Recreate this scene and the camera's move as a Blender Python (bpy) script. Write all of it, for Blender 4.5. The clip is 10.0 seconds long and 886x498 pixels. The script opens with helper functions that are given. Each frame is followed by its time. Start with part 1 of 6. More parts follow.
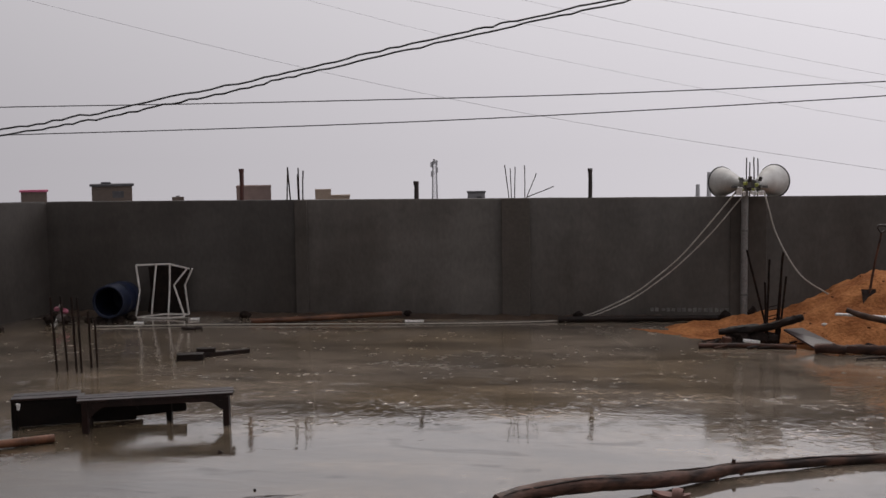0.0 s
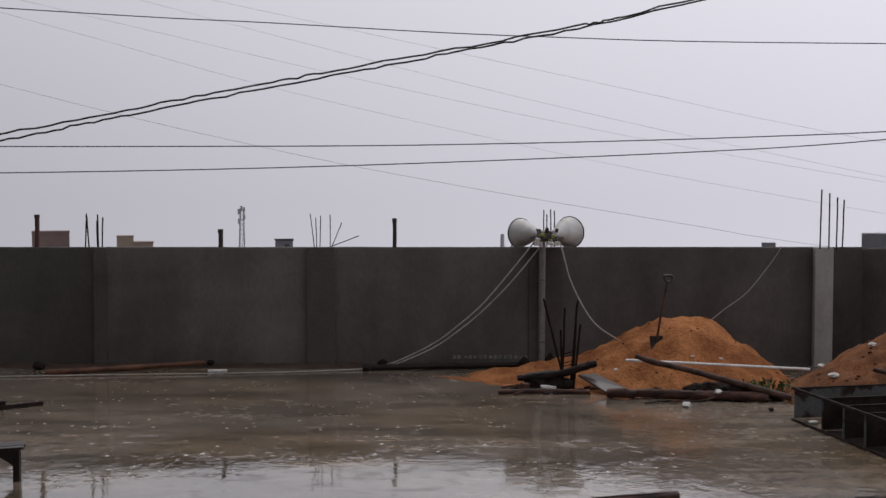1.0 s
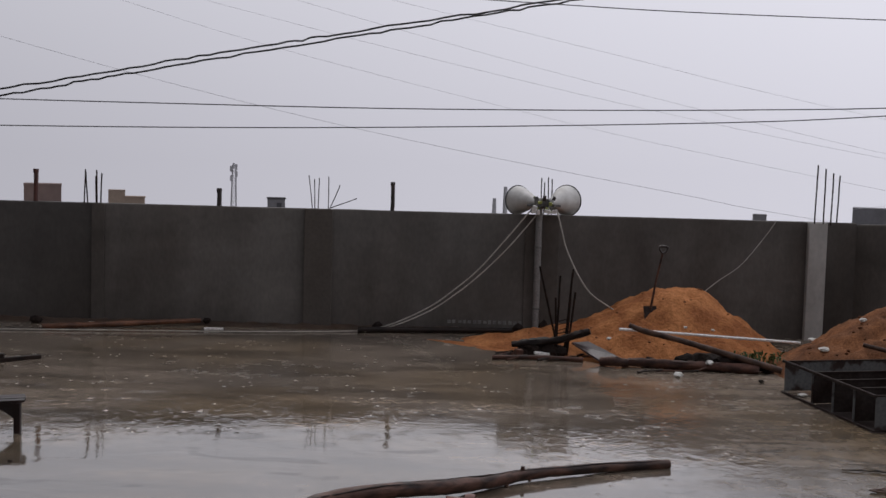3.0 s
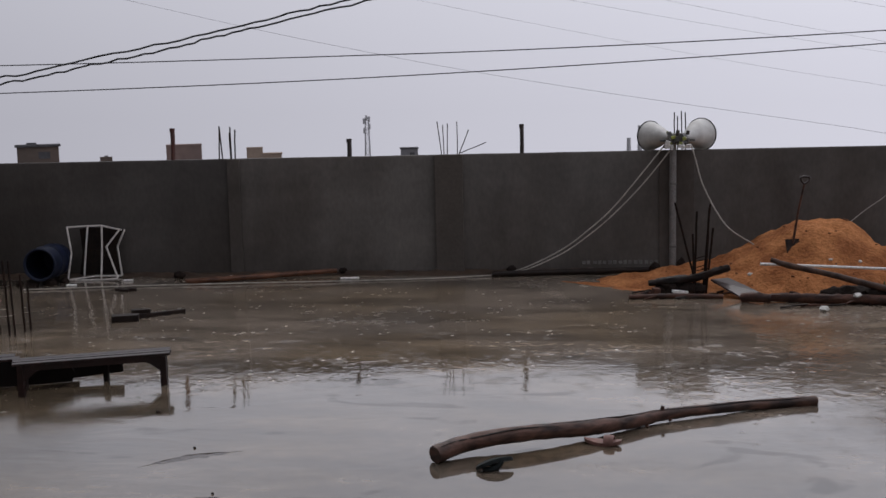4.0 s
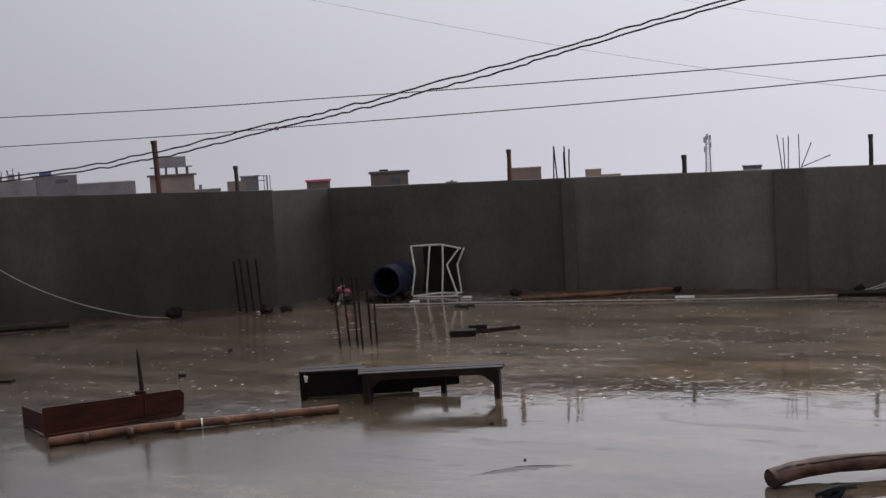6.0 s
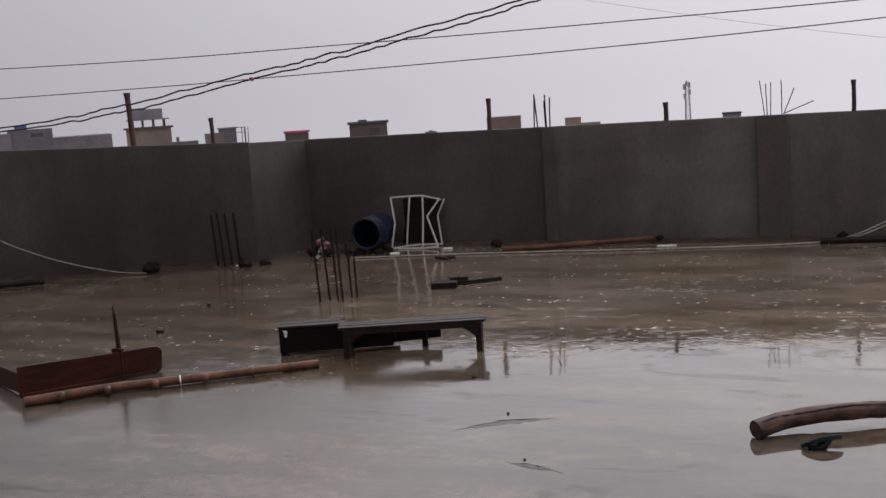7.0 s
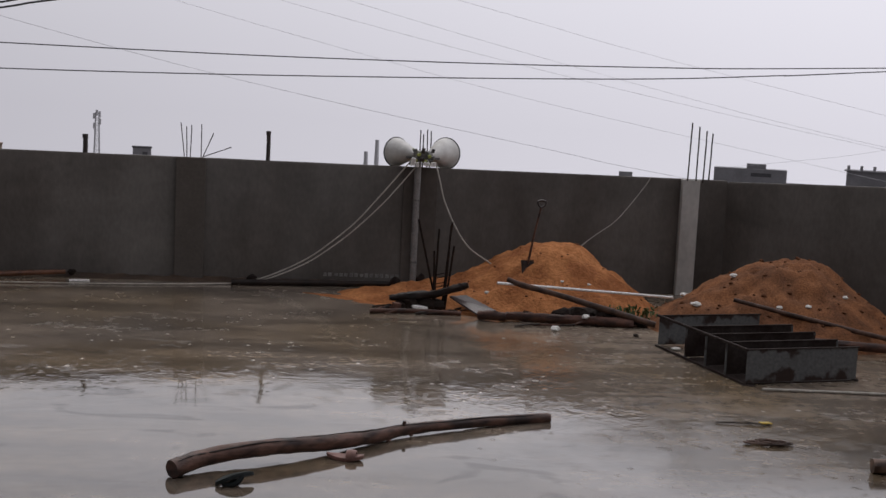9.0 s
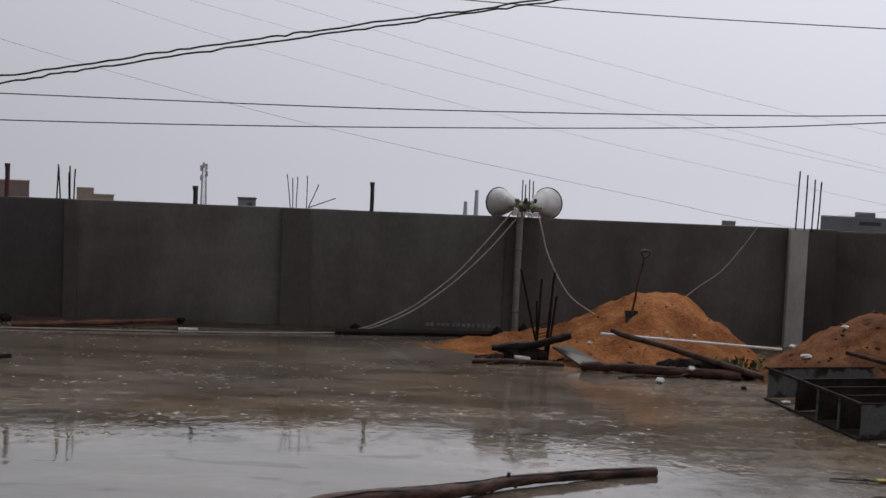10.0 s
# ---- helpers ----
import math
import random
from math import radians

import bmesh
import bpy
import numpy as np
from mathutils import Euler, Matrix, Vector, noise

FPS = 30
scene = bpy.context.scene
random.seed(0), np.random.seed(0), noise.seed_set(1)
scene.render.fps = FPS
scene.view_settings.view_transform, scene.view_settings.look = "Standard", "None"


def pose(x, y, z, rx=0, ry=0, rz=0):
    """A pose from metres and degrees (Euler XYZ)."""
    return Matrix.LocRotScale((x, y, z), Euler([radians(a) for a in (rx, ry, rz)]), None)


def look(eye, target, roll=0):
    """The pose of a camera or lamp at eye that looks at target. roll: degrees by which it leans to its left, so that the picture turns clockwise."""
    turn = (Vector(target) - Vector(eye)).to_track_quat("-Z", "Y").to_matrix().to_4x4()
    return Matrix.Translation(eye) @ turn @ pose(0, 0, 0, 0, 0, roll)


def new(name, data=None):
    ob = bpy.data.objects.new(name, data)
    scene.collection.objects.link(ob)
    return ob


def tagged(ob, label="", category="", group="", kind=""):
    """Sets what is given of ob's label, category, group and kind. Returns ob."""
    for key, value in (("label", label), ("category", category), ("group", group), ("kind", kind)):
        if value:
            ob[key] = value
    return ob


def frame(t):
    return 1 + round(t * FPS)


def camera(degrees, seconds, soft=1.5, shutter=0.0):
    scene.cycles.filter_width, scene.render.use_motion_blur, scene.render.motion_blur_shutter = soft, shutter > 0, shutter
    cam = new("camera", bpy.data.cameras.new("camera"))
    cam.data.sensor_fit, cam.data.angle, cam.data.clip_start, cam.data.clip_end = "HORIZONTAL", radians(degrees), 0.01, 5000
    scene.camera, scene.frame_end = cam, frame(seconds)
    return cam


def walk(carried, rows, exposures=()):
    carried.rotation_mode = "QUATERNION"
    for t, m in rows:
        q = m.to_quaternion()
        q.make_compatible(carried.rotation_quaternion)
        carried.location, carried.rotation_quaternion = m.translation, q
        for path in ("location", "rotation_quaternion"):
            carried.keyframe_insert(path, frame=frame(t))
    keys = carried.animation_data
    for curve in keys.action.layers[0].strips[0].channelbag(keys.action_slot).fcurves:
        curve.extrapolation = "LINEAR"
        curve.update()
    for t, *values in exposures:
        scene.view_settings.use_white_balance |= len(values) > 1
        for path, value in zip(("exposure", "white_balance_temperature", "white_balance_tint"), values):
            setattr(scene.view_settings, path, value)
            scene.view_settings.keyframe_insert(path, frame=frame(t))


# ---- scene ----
cam = camera(41.84, 10.0, soft=1.5)
PATH = [
    (0, (0.010, 0.117, 2.368), (-1.219, 7.995, 1.724), -0.73),
    (0.5, (0.087, 0.028, 2.371), (-0.602, 7.974, 1.753), -2.07),
    (0.7, (0.084, 0.008, 2.377), (-0.334, 7.978, 1.835), -1.42),
    (1, (0.072, -0.031, 2.389), (0.156, 7.962, 2.068), 0.06),
    (1.5, (0.053, -0.127, 2.405), (0.233, 7.861, 2.006), 0.81),
    (2, (0.092, -0.029, 2.423), (0.311, 7.960, 2.056), 0.87),
    (2.2, (0.059, -0.139, 2.421), (0.477, 7.838, 1.983), 1.09),
    (3.3, (-0.024, -0.099, 2.427), (-0.124, 7.867, 1.698), 1.18),
    (3.5, (0.014, -0.025, 2.391), (-0.402, 7.913, 1.486), -0.34),
    (4, (0.028, -0.009, 2.385), (-0.753, 7.896, 1.432), -1.34),
    (4.5, (0.054, -0.010, 2.371), (-1.014, 7.859, 1.407), -0.84),
    (4.7, (0.079, -0.029, 2.379), (-1.322, 7.808, 1.589), -1.37),
    (5, (0.102, -0.064, 2.393), (-1.930, 7.645, 1.730), -2.16),
    (5.5, (0.072, -0.045, 2.380), (-2.628, 7.449, 1.636), -1.43),
    (5.7, (0.102, 0.007, 2.319), (-2.753, 7.445, 1.589), -2.28),
    (6.8, (0.067, 0.048, 2.359), (-3.166, 7.322, 1.564), -3.20),
    (7, (0.039, 0.190, 2.326), (-2.869, 7.566, 1.263), -3.71),
    (7.3, (-0.015, 0.261, 2.290), (-2.238, 7.877, 1.264), -1.16),
    (7.5, (0.021, 0.295, 2.309), (-1.479, 8.082, 1.256), 0.04),
    (8, (0.014, 0.152, 2.365), (-0.501, 8.081, 1.438), 0.20),
    (8.2, (-0.002, 0.151, 2.363), (-0.140, 8.094, 1.420), 0.55),
    (8.5, (-0.033, 0.150, 2.359), (0.272, 8.109, 1.614), 1.58),
    (9, (-0.116, 0.091, 2.389), (0.938, 7.974, 1.528), 2.85),
    (9.3, (-0.218, 0.078, 2.465), (0.632, 7.975, 1.511), 1.92),
    (9.5, (-0.176, 0.103, 2.352), (0.437, 8.064, 1.853), 1.17),
    (10, (-0.158, 0.083, 2.391), (0.202, 8.056, 1.840), 2.46),
]
walk(cam, [(t, look(eye, target, roll)) for t, eye, target, roll in PATH],
     exposures=[(0, -0.03, 6830, 10), (1, -0.14, 6520, 10), (2, -0.14, 6520, 10), (3.5, -0.12, 6400, 10), (4.5, 0.0, 6350, 10), (5.5, 0.15, 6380, 10),
                (7, 0.2, 6650, 10), (8, 0.05, 6720, 10), (9, -0.06, 6560, 10), (9.5, -0.08, 6500, 9), (10, -0.15, 6420, 7)])

# ---- world, sun ----
SKY_LOW, SKY_HIGH, SKY_TILT, SKY_NORTH = (0.595, 0.585, 0.65), (0.97, 0.965, 1.06), 0.5, 0.3  # radiance at the horizon and above, and how much brighter it is to the east and north
world = bpy.data.worlds.new("overcast")
scene.world = world
world.use_nodes = True
wn, wl = world.node_tree.nodes, world.node_tree.links
wn.clear()
w_out, w_bg = wn.new("ShaderNodeOutputWorld"), wn.new("ShaderNodeBackground")
w_sky = wn.new("ShaderNodeTexSky")
w_sky.sky_type = "NISHITA"
w_sky.sun_disc = False
w_sky.sun_elevation, w_sky.sun_rotation = radians(53), radians(0)
w_sky.dust_density = 6
w_grey = wn.new("ShaderNodeHueSaturation")
w_grey.inputs["Saturation"].default_value = 0.15
w_co, w_sep = wn.new("ShaderNodeTexCoord"), wn.new("ShaderNodeSeparateXYZ")
w_ramp = wn.new("ShaderNodeValToRGB")
w_ramp.color_ramp.elements[0].position, w_ramp.color_ramp.elements[0].color = 0.0, (*SKY_LOW, 1)
w_ramp.color_ramp.elements[1].position, w_ramp.color_ramp.elements[1].color = 0.45, (*SKY_HIGH, 1)
w_cloud, w_cmap = wn.new("ShaderNodeTexNoise"), wn.new("ShaderNodeMapRange")
w_cloud.inputs["Scale"].default_value, w_cloud.inputs["Detail"].default_value = 2.2, 4
w_cmap.inputs["To Min"].default_value, w_cmap.inputs["To Max"].default_value = -0.06, 0.06
w_mul, w_mix, w_dim = (wn.new("ShaderNodeMixRGB") for _ in range(3))
w_mul.blend_type, w_mul.inputs[0].default_value = "MULTIPLY", 1.0
w_mix.blend_type, w_mix.inputs[0].default_value = "MIX", 0.1
w_dim.blend_type, w_dim.inputs[0].default_value, w_dim.inputs[2].default_value = "MULTIPLY", 1.0, (0.08, 0.08, 0.08, 1)
w_rise, w_side, w_sum, w_part = (wn.new("ShaderNodeMath") for _ in range(4))
w_high = wn.new("ShaderNodeMapRange")
w_high.inputs["From Max"].default_value, w_high.inputs["To Max"].default_value = 0.3, 1.0
w_rise.operation = w_part.operation = "MULTIPLY"
w_part.inputs[1].default_value = 0.1
w_fore = wn.new("ShaderNodeMath")
w_fore.operation, w_fore.inputs[1].default_value, w_fore.inputs[2].default_value = "MULTIPLY_ADD", SKY_NORTH, -0.9 * SKY_NORTH
w_all = wn.new("ShaderNodeMath")
w_all.operation = "ADD"
w_side.operation, w_side.inputs[1].default_value, w_side.inputs[2].default_value = "MULTIPLY_ADD", SKY_TILT, 1.0
w_sum.operation = "ADD"
wl.new(w_co.outputs["Generated"], w_sep.inputs[0])
wl.new(w_sep.outputs["Z"], w_ramp.inputs[0])
wl.new(w_sep.outputs["Z"], w_high.inputs["Value"])
wl.new(w_sep.outputs["X"], w_side.inputs[0])
wl.new(w_co.outputs["Generated"], w_cloud.inputs["Vector"])
wl.new(w_cloud.outputs["Fac"], w_cmap.inputs["Value"])
wl.new(w_cmap.outputs[0], w_rise.inputs[0])
wl.new(w_high.outputs[0], w_rise.inputs[1])
wl.new(w_sep.outputs["Y"], w_fore.inputs[0])
wl.new(w_side.outputs[0], w_all.inputs[0])
wl.new(w_fore.outputs[0], w_all.inputs[1])
wl.new(w_all.outputs[0], w_sum.inputs[0])
wl.new(w_rise.outputs[0], w_sum.inputs[1])
wl.new(w_ramp.outputs[0], w_mul.inputs[1])
wl.new(w_sum.outputs[0], w_mul.inputs[2])
wl.new(w_sky.outputs[0], w_grey.inputs["Color"])
wl.new(w_grey.outputs[0], w_dim.inputs[1])
wl.new(w_high.outputs[0], w_part.inputs[0])
wl.new(w_part.outputs[0], w_mix.inputs[0])
wl.new(w_mul.outputs[0], w_mix.inputs[1])
wl.new(w_dim.outputs[0], w_mix.inputs[2])
wl.new(w_mix.outputs[0], w_bg.inputs[0])
wl.new(w_bg.outputs[0], w_out.inputs[0])
sun = new("sun", bpy.data.lights.new("sun", "SUN"))
sun.data.energy, sun.data.angle, sun.data.color = 0.6, radians(30), (1.0, 0.97, 0.93)
sun.matrix_world = look((-1, 24, 16), (0, 12, 0))


# ---- materials ----
def material(name, base, other=None, rough=0.7, scale=3.0, fine=40.0, bump=0.3, depth=0.004, metal=0.0,
             stretch=(1, 1, 1), rough2=None, contrast=(0.35, 0.65), vary=0.0, coat=0.0, grain=0.25, spec=0.5):
    """Two colours mixed by a broad noise, a fine grain, roughness that follows the stains, and relief."""
    m = bpy.data.materials.new(name)
    m.use_nodes = True
    n, k = m.node_tree.nodes, m.node_tree.links
    b = n["Principled BSDF"]
    other = other or tuple(c * 0.7 for c in base)
    co, mp = n.new("ShaderNodeTexCoord"), n.new("ShaderNodeMapping")
    mp.inputs["Scale"].default_value = stretch
    k.new(co.outputs["Object"], mp.inputs["Vector"])
    big, small = n.new("ShaderNodeTexNoise"), n.new("ShaderNodeTexNoise")
    big.inputs["Scale"].default_value, big.inputs["Detail"].default_value = scale, 6
    small.inputs["Scale"].default_value, small.inputs["Detail"].default_value = fine, 5
    for t in (big, small):
        k.new(mp.outputs[0], t.inputs["Vector"])
    ramp = n.new("ShaderNodeValToRGB")
    ramp.color_ramp.elements[0].position, ramp.color_ramp.elements[1].position = contrast
    ramp.color_ramp.elements[0].color, ramp.color_ramp.elements[1].color = (*base, 1), (*other, 1)
    k.new(big.outputs["Fac"], ramp.inputs[0])
    gr = n.new("ShaderNodeMapRange")
    gr.inputs["From Min"].default_value, gr.inputs["From Max"].default_value = 0.3, 0.7
    gr.inputs["To Min"].default_value, gr.inputs["To Max"].default_value = 1 - grain, 1 + grain
    k.new(small.outputs["Fac"], gr.inputs["Value"])
    mul = n.new("ShaderNodeMixRGB")
    mul.blend_type, mul.inputs[0].default_value = "MULTIPLY", 1.0
    k.new(ramp.outputs[0], mul.inputs[1])
    k.new(gr.outputs[0], mul.inputs[2])
    last = mul.outputs[0]
    if vary:
        info, vr = n.new("ShaderNodeObjectInfo"), n.new("ShaderNodeMapRange")
        vr.inputs["To Min"].default_value, vr.inputs["To Max"].default_value = 1 - vary, 1 + vary
        k.new(info.outputs["Random"], vr.inputs["Value"])
        m2 = n.new("ShaderNodeMixRGB")
        m2.blend_type, m2.inputs[0].default_value = "MULTIPLY", 1.0
        k.new(last, m2.inputs[1])
        k.new(vr.outputs[0], m2.inputs[2])
        last = m2.outputs[0]
    k.new(last, b.inputs["Base Color"])
    rr = n.new("ShaderNodeMapRange")
    rr.inputs["To Min"].default_value, rr.inputs["To Max"].default_value = rough, rough if rough2 is None else rough2
    k.new(big.outputs["Fac"], rr.inputs["Value"])
    k.new(rr.outputs[0], b.inputs["Roughness"])
    b.inputs["Metallic"].default_value = metal
    b.inputs["Specular IOR Level"].default_value = spec
    b.inputs["Coat Weight"].default_value = coat
    b.inputs["Coat Roughness"].default_value = 0.15
    if bump:
        bp = n.new("ShaderNodeBump")
        bp.inputs["Strength"].default_value, bp.inputs["Distance"].default_value = bump, depth
        k.new(small.outputs["Fac"], bp.inputs["Height"])
        k.new(bp.outputs[0], b.inputs["Normal"])
    return m


def floor_material():
    """Wet, muddy concrete under a film of rain water: calm puddles and patches ruffled by drops."""
    m = bpy.data.materials.new("wet_concrete_floor")
    m.use_nodes = True
    n, k = m.node_tree.nodes, m.node_tree.links
    b = n["Principled BSDF"]
    co = n.new("ShaderNodeTexCoord")

    def noise_of(scale, detail=5, stretch=(1, 1, 1), warp=0.0):
        mp, t = n.new("ShaderNodeMapping"), n.new("ShaderNodeTexNoise")
        mp.inputs["Scale"].default_value = stretch
        t.inputs["Scale"].default_value, t.inputs["Detail"].default_value, t.inputs["Distortion"].default_value = scale, detail, warp
        k.new(co.outputs["Object"], mp.inputs["Vector"])
        k.new(mp.outputs[0], t.inputs["Vector"])
        return t.outputs["Fac"]

    def ranged(value, a, z, lo, hi):
        r = n.new("ShaderNodeMapRange")
        r.interpolation_type = "SMOOTHSTEP"
        for key, v in (("From Min", a), ("From Max", z), ("To Min", lo), ("To Max", hi)):
            r.inputs[key].default_value = v
        k.new(value, r.inputs["Value"])
        return r.outputs[0]

    def straight(value, a, z, lo, hi):
        r = ranged(value, a, z, lo, hi)
        r.node.interpolation_type = "LINEAR"
        return r

    def maths(op, x, y):
        t = n.new("ShaderNodeMath")
        t.operation = op
        for i, v in enumerate((x, y)):
            if isinstance(v, (int, float)):
                t.inputs[i].default_value = v
            else:
                k.new(v, t.inputs[i])
        return t.outputs[0]

    def mixed(fac, x, y, mode="MIX"):
        t = n.new("ShaderNodeMixRGB")
        t.blend_type = mode
        for i, v in enumerate((fac, x, y)):
            if isinstance(v, (int, float, tuple)):
                t.inputs[i].default_value = v
            else:
                k.new(v, t.inputs[i])
        return t.outputs[0]

    sep = n.new("ShaderNodeSeparateXYZ")
    k.new(co.outputs["Object"], sep.inputs[0])
    mud = ranged(noise_of(0.35, 5, (1, 1, 1), 0.6), 0.42, 0.62, 0, 1)
    fines = noise_of(9, 6)
    colour = mixed(mud, (0.165, 0.132, 0.102, 1), (0.146, 0.108, 0.070, 1))
    colour = mixed(1.0, colour, ranged(fines, 0.3, 0.7, 0.8, 1.15), "MULTIPLY")
    bands = ranged(noise_of(0.5, 5, (0.5, 1.6, 1), 0.9), 0.38, 0.64, 0.75, 1.24)
    colour = mixed(1.0, colour, bands, "MULTIPLY")
    colour = mixed(1.0, colour, ranged(noise_of(1.9, 4, (0.45, 1.5, 1), 0.7), 0.36, 0.66, 0.78, 1.2), "MULTIPLY")
    # Base colour runs from 0.66 near to 1.18 far, edge broken by noise.
    near_tone = ranged(maths("ADD", sep.outputs["Y"], maths("MULTIPLY", noise_of(0.6, 5, (1, 1, 1), 0.8), 3.0)), 9.8, 13.0, 0.66, 1.18)
    colour = mixed(1.0, colour, near_tone, "MULTIPLY")
    silt = ranged(noise_of(0.9, 7, (0.8, 1.5, 1), 1.6), 0.60, 0.70, 0, 0.6)
    colour = mixed(silt, colour, (0.04, 0.033, 0.026, 1))
    west = ranged(maths("ADD", sep.outputs["X"], maths("MULTIPLY", noise_of(0.5, 5, (1, 1, 1), 0.7), 3.0)), -6.0, -2.2, 0.70, 1.0)
    colour = mixed(1.0, colour, west, "MULTIPLY")  # base colour drops to 0.7 towards the west, with a noisy edge
    k.new(colour, b.inputs["Base Color"])
    damp = ranged(noise_of(0.55, 6, (1, 1.3, 1), 0.8), 0.40, 0.62, 0.0, 1.0)
    shore = maths("ADD", maths("MULTIPLY", sep.outputs["X"], -1.0), maths("MULTIPLY", noise_of(0.45, 5, (1, 1, 1), 0.6), 4.0))
    dull = maths("MULTIPLY", ranged(shore, 4.6, 7.2, 0.0, 1.0), ranged(sep.outputs["Y"], 9.2, 11.0, 1.0, 0.0))
    rough = maths("ADD", ranged(damp, 0, 1, 0.04, 0.09), ranged(sep.outputs["Y"], 11.8, 14.0, 0.0, 0.05))
    rough = maths("ADD", rough, maths("MULTIPLY", dull, 0.12))
    b.inputs["IOR"].default_value = 1.5
    b.inputs["Coat IOR"].default_value = 1.4
    bare = maths("MULTIPLY", ranged(maths("ADD", sep.outputs["X"], maths("MULTIPLY", noise_of(0.6, 5, (1, 1, 1), 0.6), 2.6)), 2.9, 4.6, 0.0, 1.0), ranged(sep.outputs["Y"], 7.4, 8.8, 0.25, 1.0))
    thin = maths("MAXIMUM", maths("MULTIPLY", dull, 0.55), bare)
    k.new(maths("MULTIPLY", ranged(thin, 0, 1, 0.7, 0.08), ranged(silt, 0, 0.6, 1.0, 0.55)), b.inputs["Coat Weight"])
    k.new(ranged(thin, 0, 1, 0.5, 0.2), b.inputs["Specular IOR Level"])
    reach = maths("ADD", sep.outputs["Y"], maths("ADD", ranged(sep.outputs["X"], -0.3, 2.6, 0.0, 2.9), ranged(sep.outputs["X"], -6.0, -2.4, 1.5, 0.0)))
    wide = ranged(reach, 10.6, 13.4, 0.2, 1.0)
    patch = ranged(noise_of(0.8, 4, (1, 1.0, 1), 0.6), 0.35, 0.62, 0.4, 1.0)
    force = maths("MULTIPLY", wide, patch)
    def drops(scale, radius):
        d = n.new("ShaderNodeTexVoronoi")
        d.inputs["Scale"].default_value = scale
        k.new(co.outputs["Object"], d.inputs["Vector"])
        return ranged(d.outputs["Distance"], 0.0, radius, 1.0, 0.0)

    sparse = ranged(noise_of(0.9, 5, (0.8, 1.2, 1), 0.6), 0.37, 0.60, 0.05, 1.0)
    splash = maths("MULTIPLY", maths("ADD", drops(6.0, 0.30), maths("MULTIPLY", drops(10.5, 0.34), 0.55)), maths("MULTIPLY", sparse, ranged(reach, 9.9, 10.8, 0.0, 1.0)))
    flecks = maths("MULTIPLY", ranged(noise_of(6.0, 4, (0.75, 1.0, 1), 0.5), 0.50, 0.66, 0.0, 1.0), maths("MULTIPLY", ranged(noise_of(0.7, 5, (0.7, 1.4, 1), 0.8), 0.45, 0.62, 0.25, 1.0), ranged(reach, 9.8, 10.8, 0.0, 1.0)))
    pocks = maths("MINIMUM", maths("ADD", maths("MULTIPLY", flecks, 0.20), maths("MULTIPLY", splash, 0.30)), 0.32)  # water broken up by drops
    k.new(maths("ADD", rough, maths("ADD", pocks, maths("MULTIPLY", bare, 0.07))), b.inputs["Roughness"])
    k.new(maths("ADD", ranged(dull, 0, 1, 0.03, 0.15), maths("ADD", pocks, maths("MULTIPLY", bare, 0.06))), b.inputs["Coat Roughness"])
    ripple = noise_of(3.6, 4, (1, 1, 1), 1.2)
    swell = noise_of(1.3, 3, (1, 1, 1), 0.4)
    height = maths("ADD", maths("MULTIPLY", maths("MULTIPLY", ripple, force), 0.0035), maths("MULTIPLY", swell, 0.0026))
    height = maths("ADD", height, maths("MULTIPLY", maths("MULTIPLY", noise_of(11, 3, (1, 1, 1), 0.8), wide), 0.0016))
    height = maths("ADD", height, maths("MULTIPLY", splash, 0.0014))
    stir = maths("MULTIPLY", ranged(noise_of(0.5, 4, (0.7, 1.3, 1), 0.6), 0.42, 0.58, 0.3, 1.0), ranged(sep.outputs["X"], -3.4, -1.6, 1.0, 0.42))
    height = maths("ADD", height, maths("MULTIPLY", maths("MULTIPLY", noise_of(2.0, 5, (0.6, 1.7, 1), 0.9), stir), 0.0042))
    dish = maths("MULTIPLY", straight(sep.outputs["Y"], 6.8, 12.8, -0.076, 0.06), maths("SUBTRACT", ranged(sep.outputs["X"], -4.5, -0.5, 0.2, 1.0), ranged(sep.outputs["X"], 0.2, 3.6, 0.0, 1.9)))
    height = maths("ADD", height, dish)  # the slab falls a little faster towards its drain
    bp = n.new("ShaderNodeBump")
    bp.inputs["Strength"].default_value, bp.inputs["Distance"].default_value = 1.0, 1.0
    k.new(height, bp.inputs["Height"])
    k.new(bp.outputs[0], b.inputs["Normal"])
    k.new(bp.outputs[0], b.inputs["Coat Normal"])
    return m


M_FLOOR = floor_material()
M_WALL = material("damp_cement_plaster", (0.059, 0.048, 0.040), (0.118, 0.105, 0.094), rough=0.8, rough2=0.6, spec=0.3, scale=0.6, fine=22, contrast=(0.36, 0.64),
                  bump=0.25, depth=0.006, stretch=(1, 1, 0.5), grain=0.10)
# Darker copy of the wall plaster: a darker bay, and corner walls dimmed by colour.
M_DIMWALL = material("dark_dimmed_plaster", (0.034, 0.027, 0.022), (0.060, 0.052, 0.046), rough=0.8, rough2=0.6, spec=0.3, scale=0.6, fine=22, contrast=(0.36, 0.64),
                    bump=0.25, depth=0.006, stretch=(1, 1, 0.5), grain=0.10)


